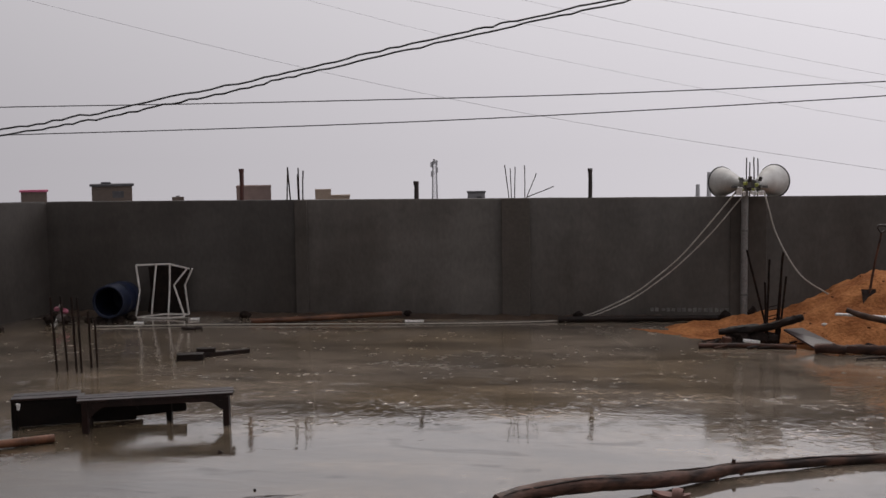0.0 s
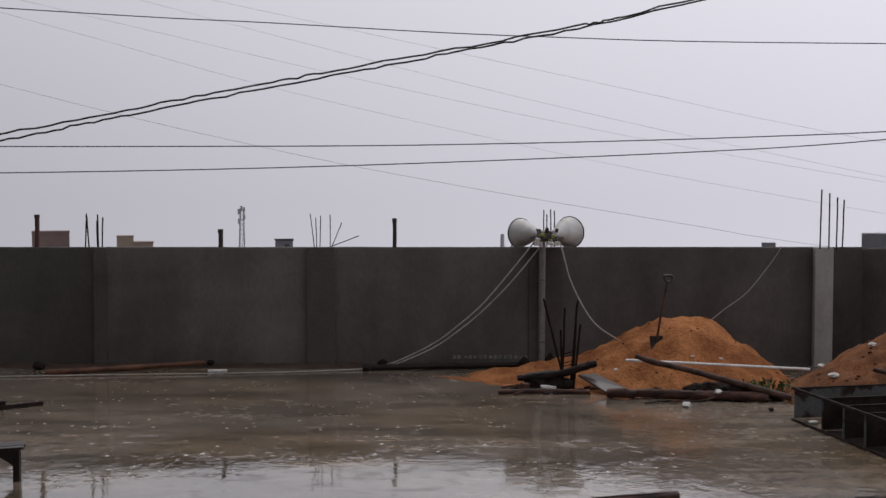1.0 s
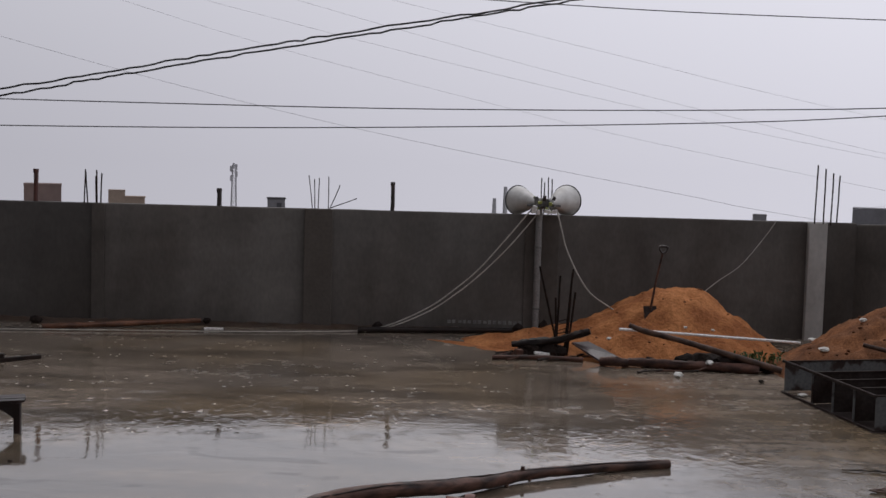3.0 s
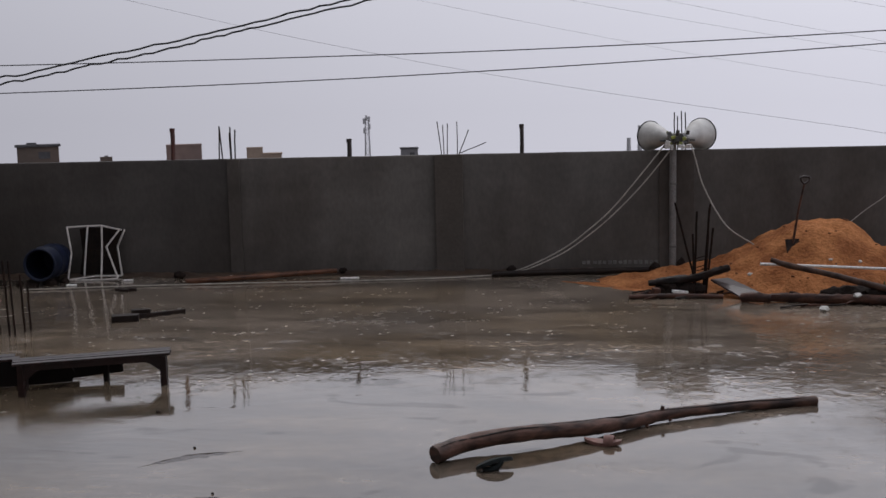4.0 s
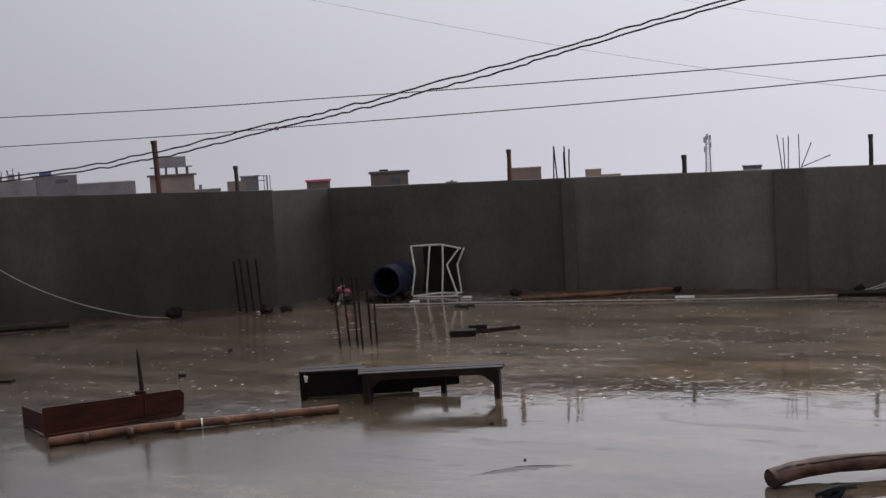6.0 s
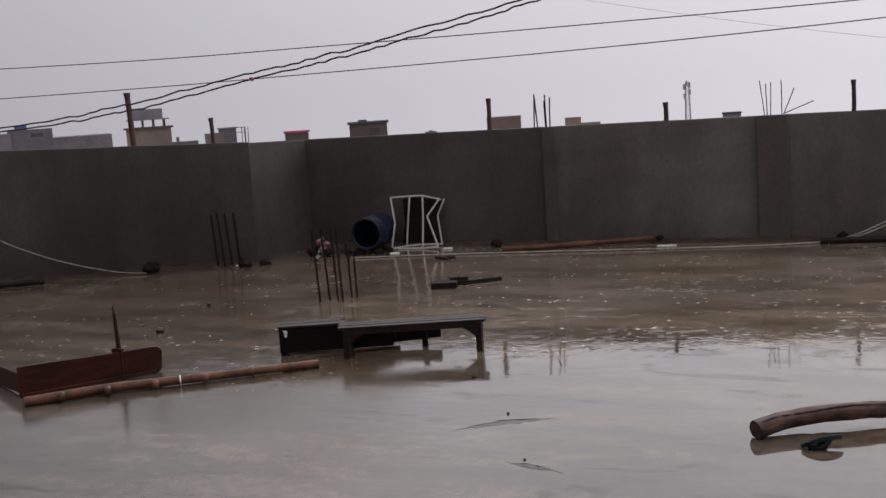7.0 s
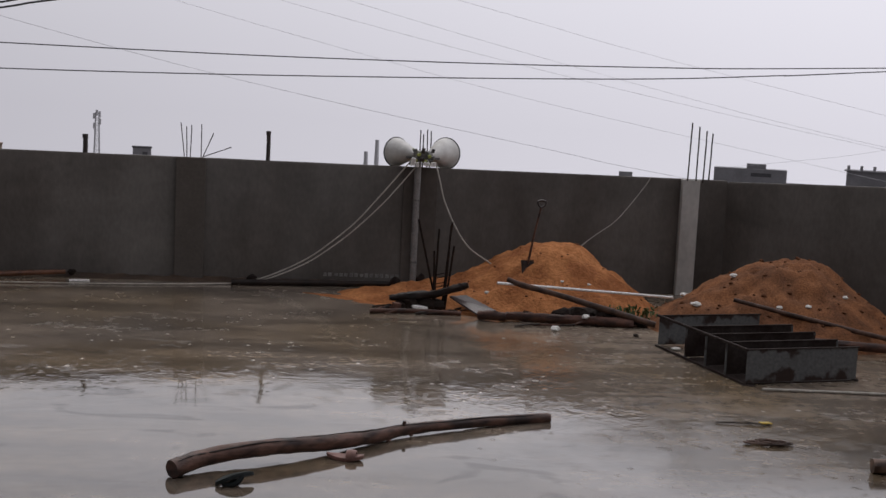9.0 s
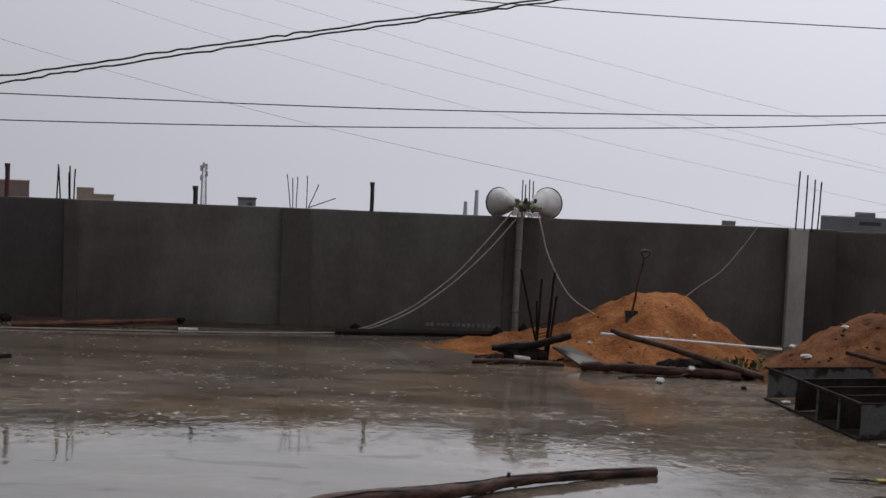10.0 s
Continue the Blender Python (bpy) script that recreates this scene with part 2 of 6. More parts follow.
def streaked(m, low=0.89, high=1.09):
    """Runs of damp down the plaster and patches left by the float."""
    n, k = m.node_tree.nodes, m.node_tree.links
    b = n["Principled BSDF"]
    last = b.inputs["Base Color"].links[0].from_socket
    co = next(x for x in n if x.bl_idname == "ShaderNodeTexCoord")
    for stretch, scale, lo, hi in (((1.2, 1.2, 0.22), 1.1, low, high), ((0.5, 0.5, 1.3), 0.9, 0.85, 1.13), ((1, 1, 1), 5.0, 0.93, 1.06)):
        mp, t, r, mx = n.new("ShaderNodeMapping"), n.new("ShaderNodeTexNoise"), n.new("ShaderNodeMapRange"), n.new("ShaderNodeMixRGB")
        mp.inputs["Scale"].default_value = stretch
        t.inputs["Scale"].default_value, t.inputs["Detail"].default_value, t.inputs["Distortion"].default_value = scale, 6, 0.5
        for key, v in (("From Min", 0.34), ("From Max", 0.66), ("To Min", lo), ("To Max", hi)):
            r.inputs[key].default_value = v
        mx.blend_type, mx.inputs[0].default_value = "MULTIPLY", 1.0
        k.new(co.outputs["Object"], mp.inputs["Vector"])
        k.new(mp.outputs[0], t.inputs["Vector"])
        k.new(t.outputs["Fac"], r.inputs["Value"])
        k.new(last, mx.inputs[1])
        k.new(r.outputs[0], mx.inputs[2])
        last = mx.outputs[0]
    k.new(last, b.inputs["Base Color"])


streaked(M_WALL)
streaked(M_DIMWALL)
M_PILLAR = material("brown_cement_plaster", (0.070, 0.057, 0.047), (0.096, 0.081, 0.069), rough=0.75, scale=1.2, fine=25, bump=0.25, depth=0.006, grain=0.12)
M_BARE = material("bare_grey_concrete", (0.50, 0.485, 0.455), (0.35, 0.335, 0.31), rough=0.8, scale=1.8, fine=18, bump=0.2, depth=0.004, grain=0.08, stretch=(1, 1, 0.6))
M_SAND = material("wet_orange_sand", (0.43, 0.178, 0.070), (0.26, 0.098, 0.038), spec=0.1, rough=0.95, scale=1.9, fine=24, bump=0.9, depth=0.025, grain=0.22, contrast=(0.42, 0.60))
M_SAND2 = material("wet_brown_sand", (0.25, 0.108, 0.05), (0.13, 0.06, 0.033), spec=0.1, rough=0.95, scale=3.5, fine=45, bump=0.8, depth=0.014, grain=0.35)
M_BARK = material("wet_brown_bark", (0.125, 0.056, 0.038), (0.034, 0.017, 0.013), spec=0.25, rough=0.65, rough2=0.45, scale=4, fine=30, bump=0.7, depth=0.006, stretch=(1, 1, 3))
M_LOGBARK = material("wet_log_bark", (0.118, 0.060, 0.043), (0.026, 0.015, 0.012), spec=0.3, rough=0.6, rough2=0.38, scale=7, fine=26, bump=0.9, depth=0.008, contrast=(0.4, 0.62), stretch=(0.6, 0.6, 1.6))
M_DARKWOOD = material("soaked_dark_wood", (0.026, 0.016, 0.012), (0.012, 0.008, 0.007), spec=0.2, rough=0.6, rough2=0.4, scale=5, fine=40, bump=0.5, depth=0.004)
M_DARKPOLE = material("dark_wet_pole", (0.125, 0.07, 0.05), (0.04, 0.023, 0.017), spec=0.25, rough=0.6, rough2=0.4, scale=6, fine=40, bump=0.6, depth=0.004)
M_BLACKWOOD = material("black_soaked_wood", (0.010, 0.007, 0.006), (0.005, 0.004, 0.004), spec=0.15, rough=0.55, rough2=0.4, scale=5, fine=40, bump=0.4, depth=0.003)
M_PALEWOOD = material("weathered_wood", (0.27, 0.17, 0.12), (0.04, 0.022, 0.016), spec=0.3, rough=0.5, rough2=0.35, scale=9, fine=35, bump=0.5, depth=0.004)
M_BENCH = material("wet_varnished_planks", (0.024, 0.011, 0.010), (0.009, 0.005, 0.0045), spec=0.4, rough=0.3, rough2=0.45, scale=6, fine=50, bump=0.35, depth=0.002, vary=0.2)
M_WETBOARD = material("wet_grey_board", (0.08, 0.052, 0.05), (0.04, 0.026, 0.025), rough=0.3, rough2=0.45, scale=4, fine=40, bump=0.3, depth=0.002)
M_REDWOOD = material("red_brown_board", (0.062, 0.017, 0.010), (0.026, 0.009, 0.006), spec=0.2, rough=0.5, rough2=0.35, scale=4, fine=45, bump=0.4, depth=0.003, stretch=(1, 1, 4))
M_BAMBOO = material("wet_bamboo", (0.16, 0.068, 0.036), (0.05, 0.022, 0.013), spec=0.3, rough=0.45, rough2=0.3, scale=4, fine=35, bump=0.3, depth=0.003)
M_REBAR = material("rusty_rebar", (0.014, 0.010, 0.009), (0.028, 0.016, 0.012), rough=0.8, scale=12, fine=120, bump=0.4, depth=0.002, spec=0.1)
M_RUSTPIPE = material("rust_red_pipe", (0.10, 0.028, 0.02), (0.05, 0.022, 0.018), rough=0.6, scale=6, fine=60, bump=0.4, depth=0.002)
M_BLACKPIPE = material("black_pipe", (0.03, 0.024, 0.022), (0.05, 0.035, 0.03), rough=0.5, scale=6, fine=60, bump=0.3, depth=0.002)
M_GREYPIPE = material("grey_plastic_pipe", (0.25, 0.24, 0.23), (0.18, 0.17, 0.165), rough=0.5, scale=4, fine=40, bump=0.15, depth=0.002)
M_HORN = material("weathered_white_metal", (0.66, 0.65, 0.62), (0.50, 0.48, 0.45), rough=0.45, rough2=0.6, scale=5, fine=40, bump=0.15, depth=0.002, grain=0.08)
M_RIM = material("dark_rubber_rim", (0.05, 0.05, 0.05), rough=0.6, bump=0.1)
M_DRIVER = material("dark_painted_driver", (0.10, 0.10, 0.10), (0.20, 0.19, 0.17), rough=0.5, scale=12, bump=0.2)
M_RAG = material("green_white_cloth", (0.30, 0.34, 0.16), (0.55, 0.53, 0.48), rough=0.9, scale=14, bump=0.4)
M_ROPE = material("cream_cable", (0.44, 0.40, 0.35), (0.32, 0.29, 0.25), rough=0.6, scale=10, bump=0.2)
M_DIMROPE = material("dirty_cream_cable", (0.30, 0.27, 0.235), (0.21, 0.19, 0.165), rough=0.7, scale=10, bump=0.2)
M_RAGW = material("dirty_white_cloth", (0.30, 0.26, 0.25), (0.2, 0.17, 0.16), rough=0.8, scale=14, bump=0.3)
M_LIME = material("pale_lime", (0.24, 0.225, 0.21), (0.13, 0.122, 0.115), rough=0.9, scale=12, fine=60, bump=0.2)
M_WHITE = material("white_plastic", (0.90, 0.88, 0.86), (0.78, 0.76, 0.73), rough=0.35, scale=8, bump=0.15)
M_FRAMEW = material("worn_white_paint", (0.80, 0.76, 0.71), (0.55, 0.50, 0.46), rough=0.5, scale=10, bump=0.2)
M_BLUE = material("blue_plastic", (0.008, 0.013, 0.036), (0.010, 0.014, 0.028), spec=0.3, rough=0.45, rough2=0.55, scale=5, bump=0.1)
M_STEEL = material("grey_painted_rusty_steel", (0.115, 0.117, 0.117), (0.026, 0.013, 0.010), rough=0.4, rough2=0.55, scale=4.5, fine=30, bump=0.2, depth=0.002, contrast=(0.53, 0.60))


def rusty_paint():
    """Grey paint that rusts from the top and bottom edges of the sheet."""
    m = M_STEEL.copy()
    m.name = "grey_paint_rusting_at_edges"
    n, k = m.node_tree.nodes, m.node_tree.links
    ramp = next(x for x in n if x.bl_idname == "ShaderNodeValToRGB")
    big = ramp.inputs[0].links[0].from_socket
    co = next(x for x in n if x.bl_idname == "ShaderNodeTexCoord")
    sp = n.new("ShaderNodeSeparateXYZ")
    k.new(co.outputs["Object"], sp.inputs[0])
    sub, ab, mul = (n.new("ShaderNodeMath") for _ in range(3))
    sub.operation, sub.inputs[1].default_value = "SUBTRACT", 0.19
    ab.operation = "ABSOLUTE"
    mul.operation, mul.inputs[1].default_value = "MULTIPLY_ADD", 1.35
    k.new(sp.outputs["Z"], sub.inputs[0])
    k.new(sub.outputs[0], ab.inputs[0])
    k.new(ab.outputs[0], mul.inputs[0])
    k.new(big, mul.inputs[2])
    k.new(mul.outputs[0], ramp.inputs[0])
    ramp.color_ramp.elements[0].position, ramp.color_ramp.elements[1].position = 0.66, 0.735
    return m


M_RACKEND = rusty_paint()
M_RUSTSHEET = material("dark_rusted_sheet", (0.022, 0.014, 0.012), (0.038, 0.03, 0.027), rough=0.6, scale=4, fine=30, bump=0.2, depth=0.002, spec=0.08)
M_RUSTEDGE = material("rusty_angle_iron", (0.022, 0.013, 0.011), (0.045, 0.036, 0.032), rough=0.85, spec=0.15, scale=8, bump=0.3, depth=0.002)
M_GREEN = material("dark_green_rubber", (0.006, 0.009, 0.009), (0.011, 0.015, 0.015), spec=0.2, rough=0.6, scale=10, bump=0.1)
M_PINK = material("faded_pink_foam", (0.24, 0.12, 0.10), (0.16, 0.08, 0.065), rough=0.6, scale=10, bump=0.2)
M_CABLE = material("black_cable", (0.02, 0.02, 0.022), (0.03, 0.03, 0.032), rough=0.5, bump=0.0)
M_WIRE = material("grey_wire", (0.16, 0.16, 0.17), (0.12, 0.12, 0.13), rough=0.5, metal=0.4, bump=0.0)
# Far wires: haze is put into the base colour, so they stay faint.
M_FARWIRE = material("hazed_thin_wire", (0.66, 0.65, 0.69), (0.62, 0.61, 0.65), rough=0.5, bump=0.0)
M_HAZEWIRE = material("hazed_grey_wire", (0.64, 0.64, 0.67), (0.60, 0.60, 0.63), rough=0.5, bump=0.0)
M_BACKCLOTH = material("dark_brown_cloth", (0.022, 0.015, 0.012), (0.012, 0.009, 0.008), rough=0.9, spec=0.1, scale=6, bump=0.3)
# Dusky and olive plaster, both lightened to paint in the distance haze.
M_H_DUSK = material("hazed_dusky_plaster", (0.16, 0.15, 0.165), (0.12, 0.112, 0.122), rough=0.9, scale=0.35, fine=3, bump=0.0, grain=0.1)
M_OLIVE = material("hazed_olive_plaster", (0.19, 0.175, 0.178), (0.135, 0.125, 0.122), rough=0.9, scale=0.35, fine=3, bump=0.0, grain=0.1)
M_LIMEGREEN = material("yellow_green_plastic", (0.42, 0.46, 0.10), (0.30, 0.34, 0.10), rough=0.5, scale=14, bump=0.3)
# Near black: real rubble and clods, and the painted shade under the pole.
M_RUBBLE = material("dark_rubble_and_hollow", (0.014, 0.010, 0.009), (0.028, 0.019, 0.015), spec=0.12, rough=0.85, scale=12, bump=0.6, depth=0.01)
M_MUD = material("dark_wet_mud", (0.040, 0.026, 0.018), (0.070, 0.046, 0.031), rough=0.55, rough2=0.35, scale=3, fine=30, bump=0.5, depth=0.008)
M_SILT = material("grey_brown_silt", (0.085, 0.068, 0.06), (0.05, 0.04, 0.036), rough=0.22, rough2=0.12, scale=9, fine=40, bump=0.4, depth=0.004)
M_CLOD = material("dark_red_clod", (0.15, 0.066, 0.034), (0.085, 0.038, 0.021), spec=0.08, rough=0.95, scale=12, bump=0.5)
M_STONE = material("white_stone", (0.78, 0.76, 0.72), (0.56, 0.54, 0.50), rough=0.8, scale=10, bump=0.5)
M_YELLOW = material("yellow_plastic", (0.55, 0.38, 0.05), rough=0.5, bump=0.1)
M_RED = material("red_plastic", (0.26, 0.035, 0.075), (0.36, 0.16, 0.2), rough=0.5, scale=15, bump=0.1)
M_LEAF = material("green_weeds", (0.045, 0.10, 0.022), (0.07, 0.095, 0.03), rough=0.7, scale=20, bump=0.0, vary=0.2)
M_GROUND = material("far_wet_ground", (0.22, 0.20, 0.18), (0.15, 0.14, 0.125), rough=0.8, scale=0.02, fine=0.5, bump=0.0)
# This grey carries painted haze: it is paler than the plaster itself.
M_H_GREY = material("hazed_grey_plaster", (0.225, 0.22, 0.23), (0.175, 0.17, 0.178), rough=0.9, scale=0.35, fine=3, bump=0.0, grain=0.08)
M_H_BROWN = material("far_brown_plaster", (0.10, 0.078, 0.065), (0.13, 0.097, 0.08), rough=0.9, scale=0.35, fine=3, bump=0.0, grain=0.08)
M_H_TAN = material("far_tan_plaster", (0.34, 0.26, 0.20), (0.28, 0.215, 0.17), rough=0.9, scale=0.35, fine=3, bump=0.0, grain=0.08)
M_H_DUN = material("far_dun_plaster", (0.24, 0.19, 0.16), (0.18, 0.145, 0.125), rough=0.9, scale=0.35, fine=3, bump=0.0, grain=0.08)
M_H_BRICK = material("far_brick", (0.215, 0.15, 0.13), (0.17, 0.122, 0.11), rough=0.9, scale=0.35, fine=3, bump=0.0, grain=0.08)
M_H_PINK = material("pink_roof_sheet", (0.46, 0.10, 0.19), (0.38, 0.09, 0.15), rough=0.7, scale=1, bump=0.0)
M_H_BLUE = material("blue_tank_plastic", (0.06, 0.08, 0.25), (0.07, 0.09, 0.2), rough=0.6, scale=1, bump=0.0)
# Openings, tower and chimneys: colours raised to imitate rain haze.
M_H_DARK = material("hazed_dark_opening", (0.085, 0.082, 0.088), rough=0.9, bump=0.0)
M_H_PALE = material("hazed_tower_steel", (0.46, 0.455, 0.48), (0.40, 0.40, 0.42), rough=0.7, bump=0.0)

# ---- building helpers ----
SLOPE, NORTH, TOP = 0.022, 16.85, 1.735
ORIGIN = {}


def fz(y):
    """Height of the sloping floor."""
    return -SLOPE * (16.8 - y)


def thing(name, at, label, category, group="", kind=""):
    ob = new(name)
    ob.empty_display_size = 0.1
    ob.location = at
    ORIGIN[ob] = Vector(at)
    return tagged(ob, label, category, group, kind)


def finish(name, bm, mat, smooth=False):
    bmesh.ops.recalc_face_normals(bm, faces=bm.faces)
    me = bpy.data.meshes.new(name)
    if smooth:
        for f in bm.faces:
            f.smooth = True
    bm.to_mesh(me)
    bm.free()
    me.materials.append(mat)
    if smooth:
        me.set_sharp_from_angle(angle=radians(40))
    return me


def part(name, bm, mat, parent, label="", smooth=False):
    """One mesh under a thing or a part; bm is in world coordinates."""
    o = ORIGIN[parent]
    bmesh.ops.translate(bm, verts=bm.verts, vec=-o)
    ob = new(name, finish(name, bm, mat, smooth))
    ob.parent = parent
    ORIGIN[ob] = o
    return tagged(ob, label)


def single(name, bm, mat, at, label, category, group="", kind="", smooth=False):
    """A thing of one mesh, its origin at its base."""
    bmesh.ops.translate(bm, verts=bm.verts, vec=-Vector(at))
    ob = new(name, finish(name, bm, mat, smooth))
    ob.location = at
    ORIGIN[ob] = Vector(at)
    return tagged(ob, label, category, group, kind)


def box(bm, c, s, turn=(0, 0, 0), bevel=0.0, shape=None):
    """A box of size s about c, turned by degrees, with bevelled edges."""
    b = bmesh.new()
    bmesh.ops.create_cube(b, size=1, matrix=Matrix.Diagonal((*s, 1)))
    if shape:
        for v in b.verts:
            v.co = shape(v.co)
    if bevel:
        bmesh.ops.bevel(b, geom=b.edges[:], offset=bevel, segments=2, affect="EDGES", profile=0.6)
    bmesh.ops.transform(b, matrix=pose(*c, *turn), verts=b.verts)
    merge(bm, b)
    return bm


def merge(bm, other):
    me = bpy.data.meshes.new("scrap")
    other.to_mesh(me)
    other.free()
    bm.from_mesh(me)
    bpy.data.meshes.remove(me)


def beam(bm, a, z, w, h, bevel=0.004):
    """A bar of w by h from a to z, its h upwards."""
    a, z = Vector(a), Vector(z)
    d = z - a
    q = d.to_track_quat("X", "Z").to_matrix().to_4x4()
    b = bmesh.new()
    bmesh.ops.create_cube(b, size=1, matrix=Matrix.Diagonal((d.length, w, h, 1)))
    if bevel:
        bmesh.ops.bevel(b, geom=b.edges[:], offset=bevel, segments=2, affect="EDGES", profile=0.6)
    bmesh.ops.transform(b, matrix=Matrix.Translation((a + z) / 2) @ q, verts=b.verts)
    merge(bm, b)
    return bm


def tube(bm, pts, r, seg=8, rough=0.0, seed=0):
    """A round bar along points, with a radius for each or one for all; rough: how uneven it is."""
    pts = [Vector(p) for p in pts]
    rs = r if isinstance(r, (list, tuple)) else [r] * len(pts)
    rng = random.Random(seed)
    rings, side = [], None
    for i, p in enumerate(pts):
        d = (pts[min(i + 1, len(pts) - 1)] - pts[max(i - 1, 0)]).normalized()
        if side is None:
            side = d.orthogonal().normalized()
        side = (side - d * side.dot(d)).normalized()
        up = d.cross(side)
        ring = []
        for j in range(seg):
            a = 2 * math.pi * j / seg
            rr = rs[i] * (1 + rough * rng.uniform(-1, 1))
            ring.append(bm.verts.new(p + rr * (math.cos(a) * side + math.sin(a) * up)))
        rings.append(ring)
    for a, b in zip(rings, rings[1:]):
        for j in range(seg):
            bm.faces.new((a[j], a[(j + 1) % seg], b[(j + 1) % seg], b[j]))
    bm.faces.new(rings[0][::-1])
    bm.faces.new(rings[-1])
    return bm


def curve(pts, n=8):
    """Points on a smooth line through the given ones."""
    p = [Vector(v) for v in pts]
    p = [2 * p[0] - p[1]] + p + [2 * p[-1] - p[-2]]
    out = []
    for i in range(1, len(p) - 2):
        for s in range(n):
            t = s / n
            a, b, c, d = p[i - 1 : i + 3]
            out.append(0.5 * (2 * b + (c - a) * t + (2 * a - 5 * b + 4 * c - d) * t * t + (3 * b - a - 3 * c + d) * t**3))
    return out + [p[-2]]


def lump(bm, c, r, seed=0, flat=0.6, sub=2):
    """An uneven stone or clod."""
    b = bmesh.new()
    bmesh.ops.create_icosphere(b, subdivisions=sub, radius=1)
    for v in b.verts:
        v.co *= r * (1 + 0.45 * noise.noise(v.co * 1.6 + Vector((seed * 3.7, seed, 0))))
        v.co.z *= flat
    bmesh.ops.translate(b, verts=b.verts, vec=c)
    merge(bm, b)
    return bm


def prism(bm, outline, heights, low):
    """An upright block over a plan outline; heights: the top of each corner."""
    lo = [bm.verts.new((x, y, low)) for x, y in outline]
    hi = [bm.verts.new((x, y, z)) for (x, y), z in zip(outline, heights)]
    bm.faces.new(hi)
    bm.faces.new(lo[::-1])
    for i in range(len(lo)):
        j = (i + 1) % len(lo)
        bm.faces.new((lo[i], lo[j], hi[j], hi[i]))
    return bm


# ---- the roof: floor, walls, what lies below ----
bm = bmesh.new()
nx, ny = 30, 26
grid = [[bm.verts.new((-18.5 + 31 * i / nx, -7.2 + 25 * j / ny, fz(-7.2 + 25 * j / ny))) for i in range(nx + 1)] for j in range(ny + 1)]
for j in range(ny):
    for i in range(nx):
        bm.faces.new((grid[j][i], grid[j][i + 1], grid[j + 1][i + 1], grid[j + 1][i]))
edge = bmesh.ops.extrude_face_region(bm, geom=bm.faces[:])
bmesh.ops.translate(bm, verts=[v for v in edge["geom"] if isinstance(v, bmesh.types.BMVert)], vec=(0, 0, -0.3))
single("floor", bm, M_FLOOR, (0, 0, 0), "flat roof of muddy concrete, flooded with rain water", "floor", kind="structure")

bm = bmesh.new()
box(bm, (-3, 5.3, -4.6), (30.6, 24.6, 7.0))
single("building_base", bm, M_H_GREY, (-3, 5.3, -8), "grey walls of the storeys under the roof", "building", kind="structure")
bm = bmesh.new()
bmesh.ops.create_grid(bm, x_segments=8, y_segments=8, size=2500, matrix=Matrix.Translation((0, 0, -8.1)))
single("ground", bm, M_GROUND, (0, 0, -8.1), "flat rain-darkened ground far below the roof", "ground", kind="structure")


def wall(name, a, z, top_a, top_z, outward, mat, label, thick=0.2):
    """A parapet from a to z in plan, its inner face on that line, uneven and softly rounded along its top."""
    bm = bmesh.new()
    a, z, o = Vector((*a, 0)), Vector((*z, 0)), Vector((*outward, 0)) * thick
    n = max(2, int((z - a).length / 0.4))
    rows = []
    for i in range(n + 1):
        p, t = a.lerp(z, i / n), top_a + (top_z - top_a) * i / n
        t += 0.006 * noise.noise((p * 1.3))
        rows.append([bm.verts.new(q) for q in (p + Vector((0, 0, -0.65)), p + Vector((0, 0, t - 0.03)), p + o * 0.12 + Vector((0, 0, t)),
                                               p + o * 0.88 + Vector((0, 0, t)), p + o + Vector((0, 0, t - 0.03)), p + o + Vector((0, 0, -0.65)))])
    for r, s in zip(rows, rows[1:]):
        for j in range(6):
            bm.faces.new((r[j], r[(j + 1) % 6], s[(j + 1) % 6], s[j]))
    bm.faces.new(rows[0])
    bm.faces.new(rows[-1][::-1])
    ob = single(name, bm, mat, (*a.xy, 0), label, "wall", kind="structure", smooth=True)
    return ob


wall("wall_north_1", (-8.79, NORTH), (-4.75, NORTH), TOP - 0.005, TOP - 0.002, (0, 1), M_DIMWALL, "dark bay of the cement-plastered parapet")
north = wall("wall_north", (-4.75, NORTH), (6.4, NORTH), TOP - 0.002, TOP + 0.005, (0, 1), M_WALL, "unseen dark grey plastered wall added to close the roof, damp from rain")
# The darker plaster offsets the eastern sky's light on the return and west wall.
wall("wall_return", (-8.79, NORTH), (-9.0, 15.43), TOP, 1.775, (-1, 0), M_DIMWALL, "short cement return of the parapet in the corner")
wall("wall_west", (-9.0, 15.43), (-17.0, 11.76), 1.785, 2.06, (-0.417, 0.909), M_DIMWALL, "dark cement-plastered parapet, damp from rain")
wall("wall_east", (6.4, NORTH), (11.5, 9.66), 1.725, 2.1, (0.815, 0.579), M_WALL, "dark grey parapet behind the second sand heap")
# Unseen closing walls; east and south stand 4.6 m high to block sky light.
wall("wall_east_near", (11.5, 9.66), (11.5, -6.5), 4.6, 4.6, (1, 0), M_WALL, "unseen dark grey plastered wall added to close the roof")
wall("wall_west_near", (-17.0, 11.76), (-17.0, -6.5), 2.06, 2.06, (-1, 0), M_WALL, "unseen dark grey plastered wall added to close the roof")
wall("wall_south", (-17.0, -6.5), (11.5, -6.5), 4.6, 4.6, (0, -1), M_WALL, "unseen dark grey plastered wall added to close the roof")


def pilaster(x0, x1, proud, mat, label, top=TOP, low=-0.3):
    bm = bmesh.new()
    box(bm, ((x0 + x1) / 2, NORTH - proud / 2 + 0.02, (top + low) / 2), (x1 - x0, proud + 0.04, top - low), bevel=0.012)
    return part("pilaster", bm, mat, north, label)


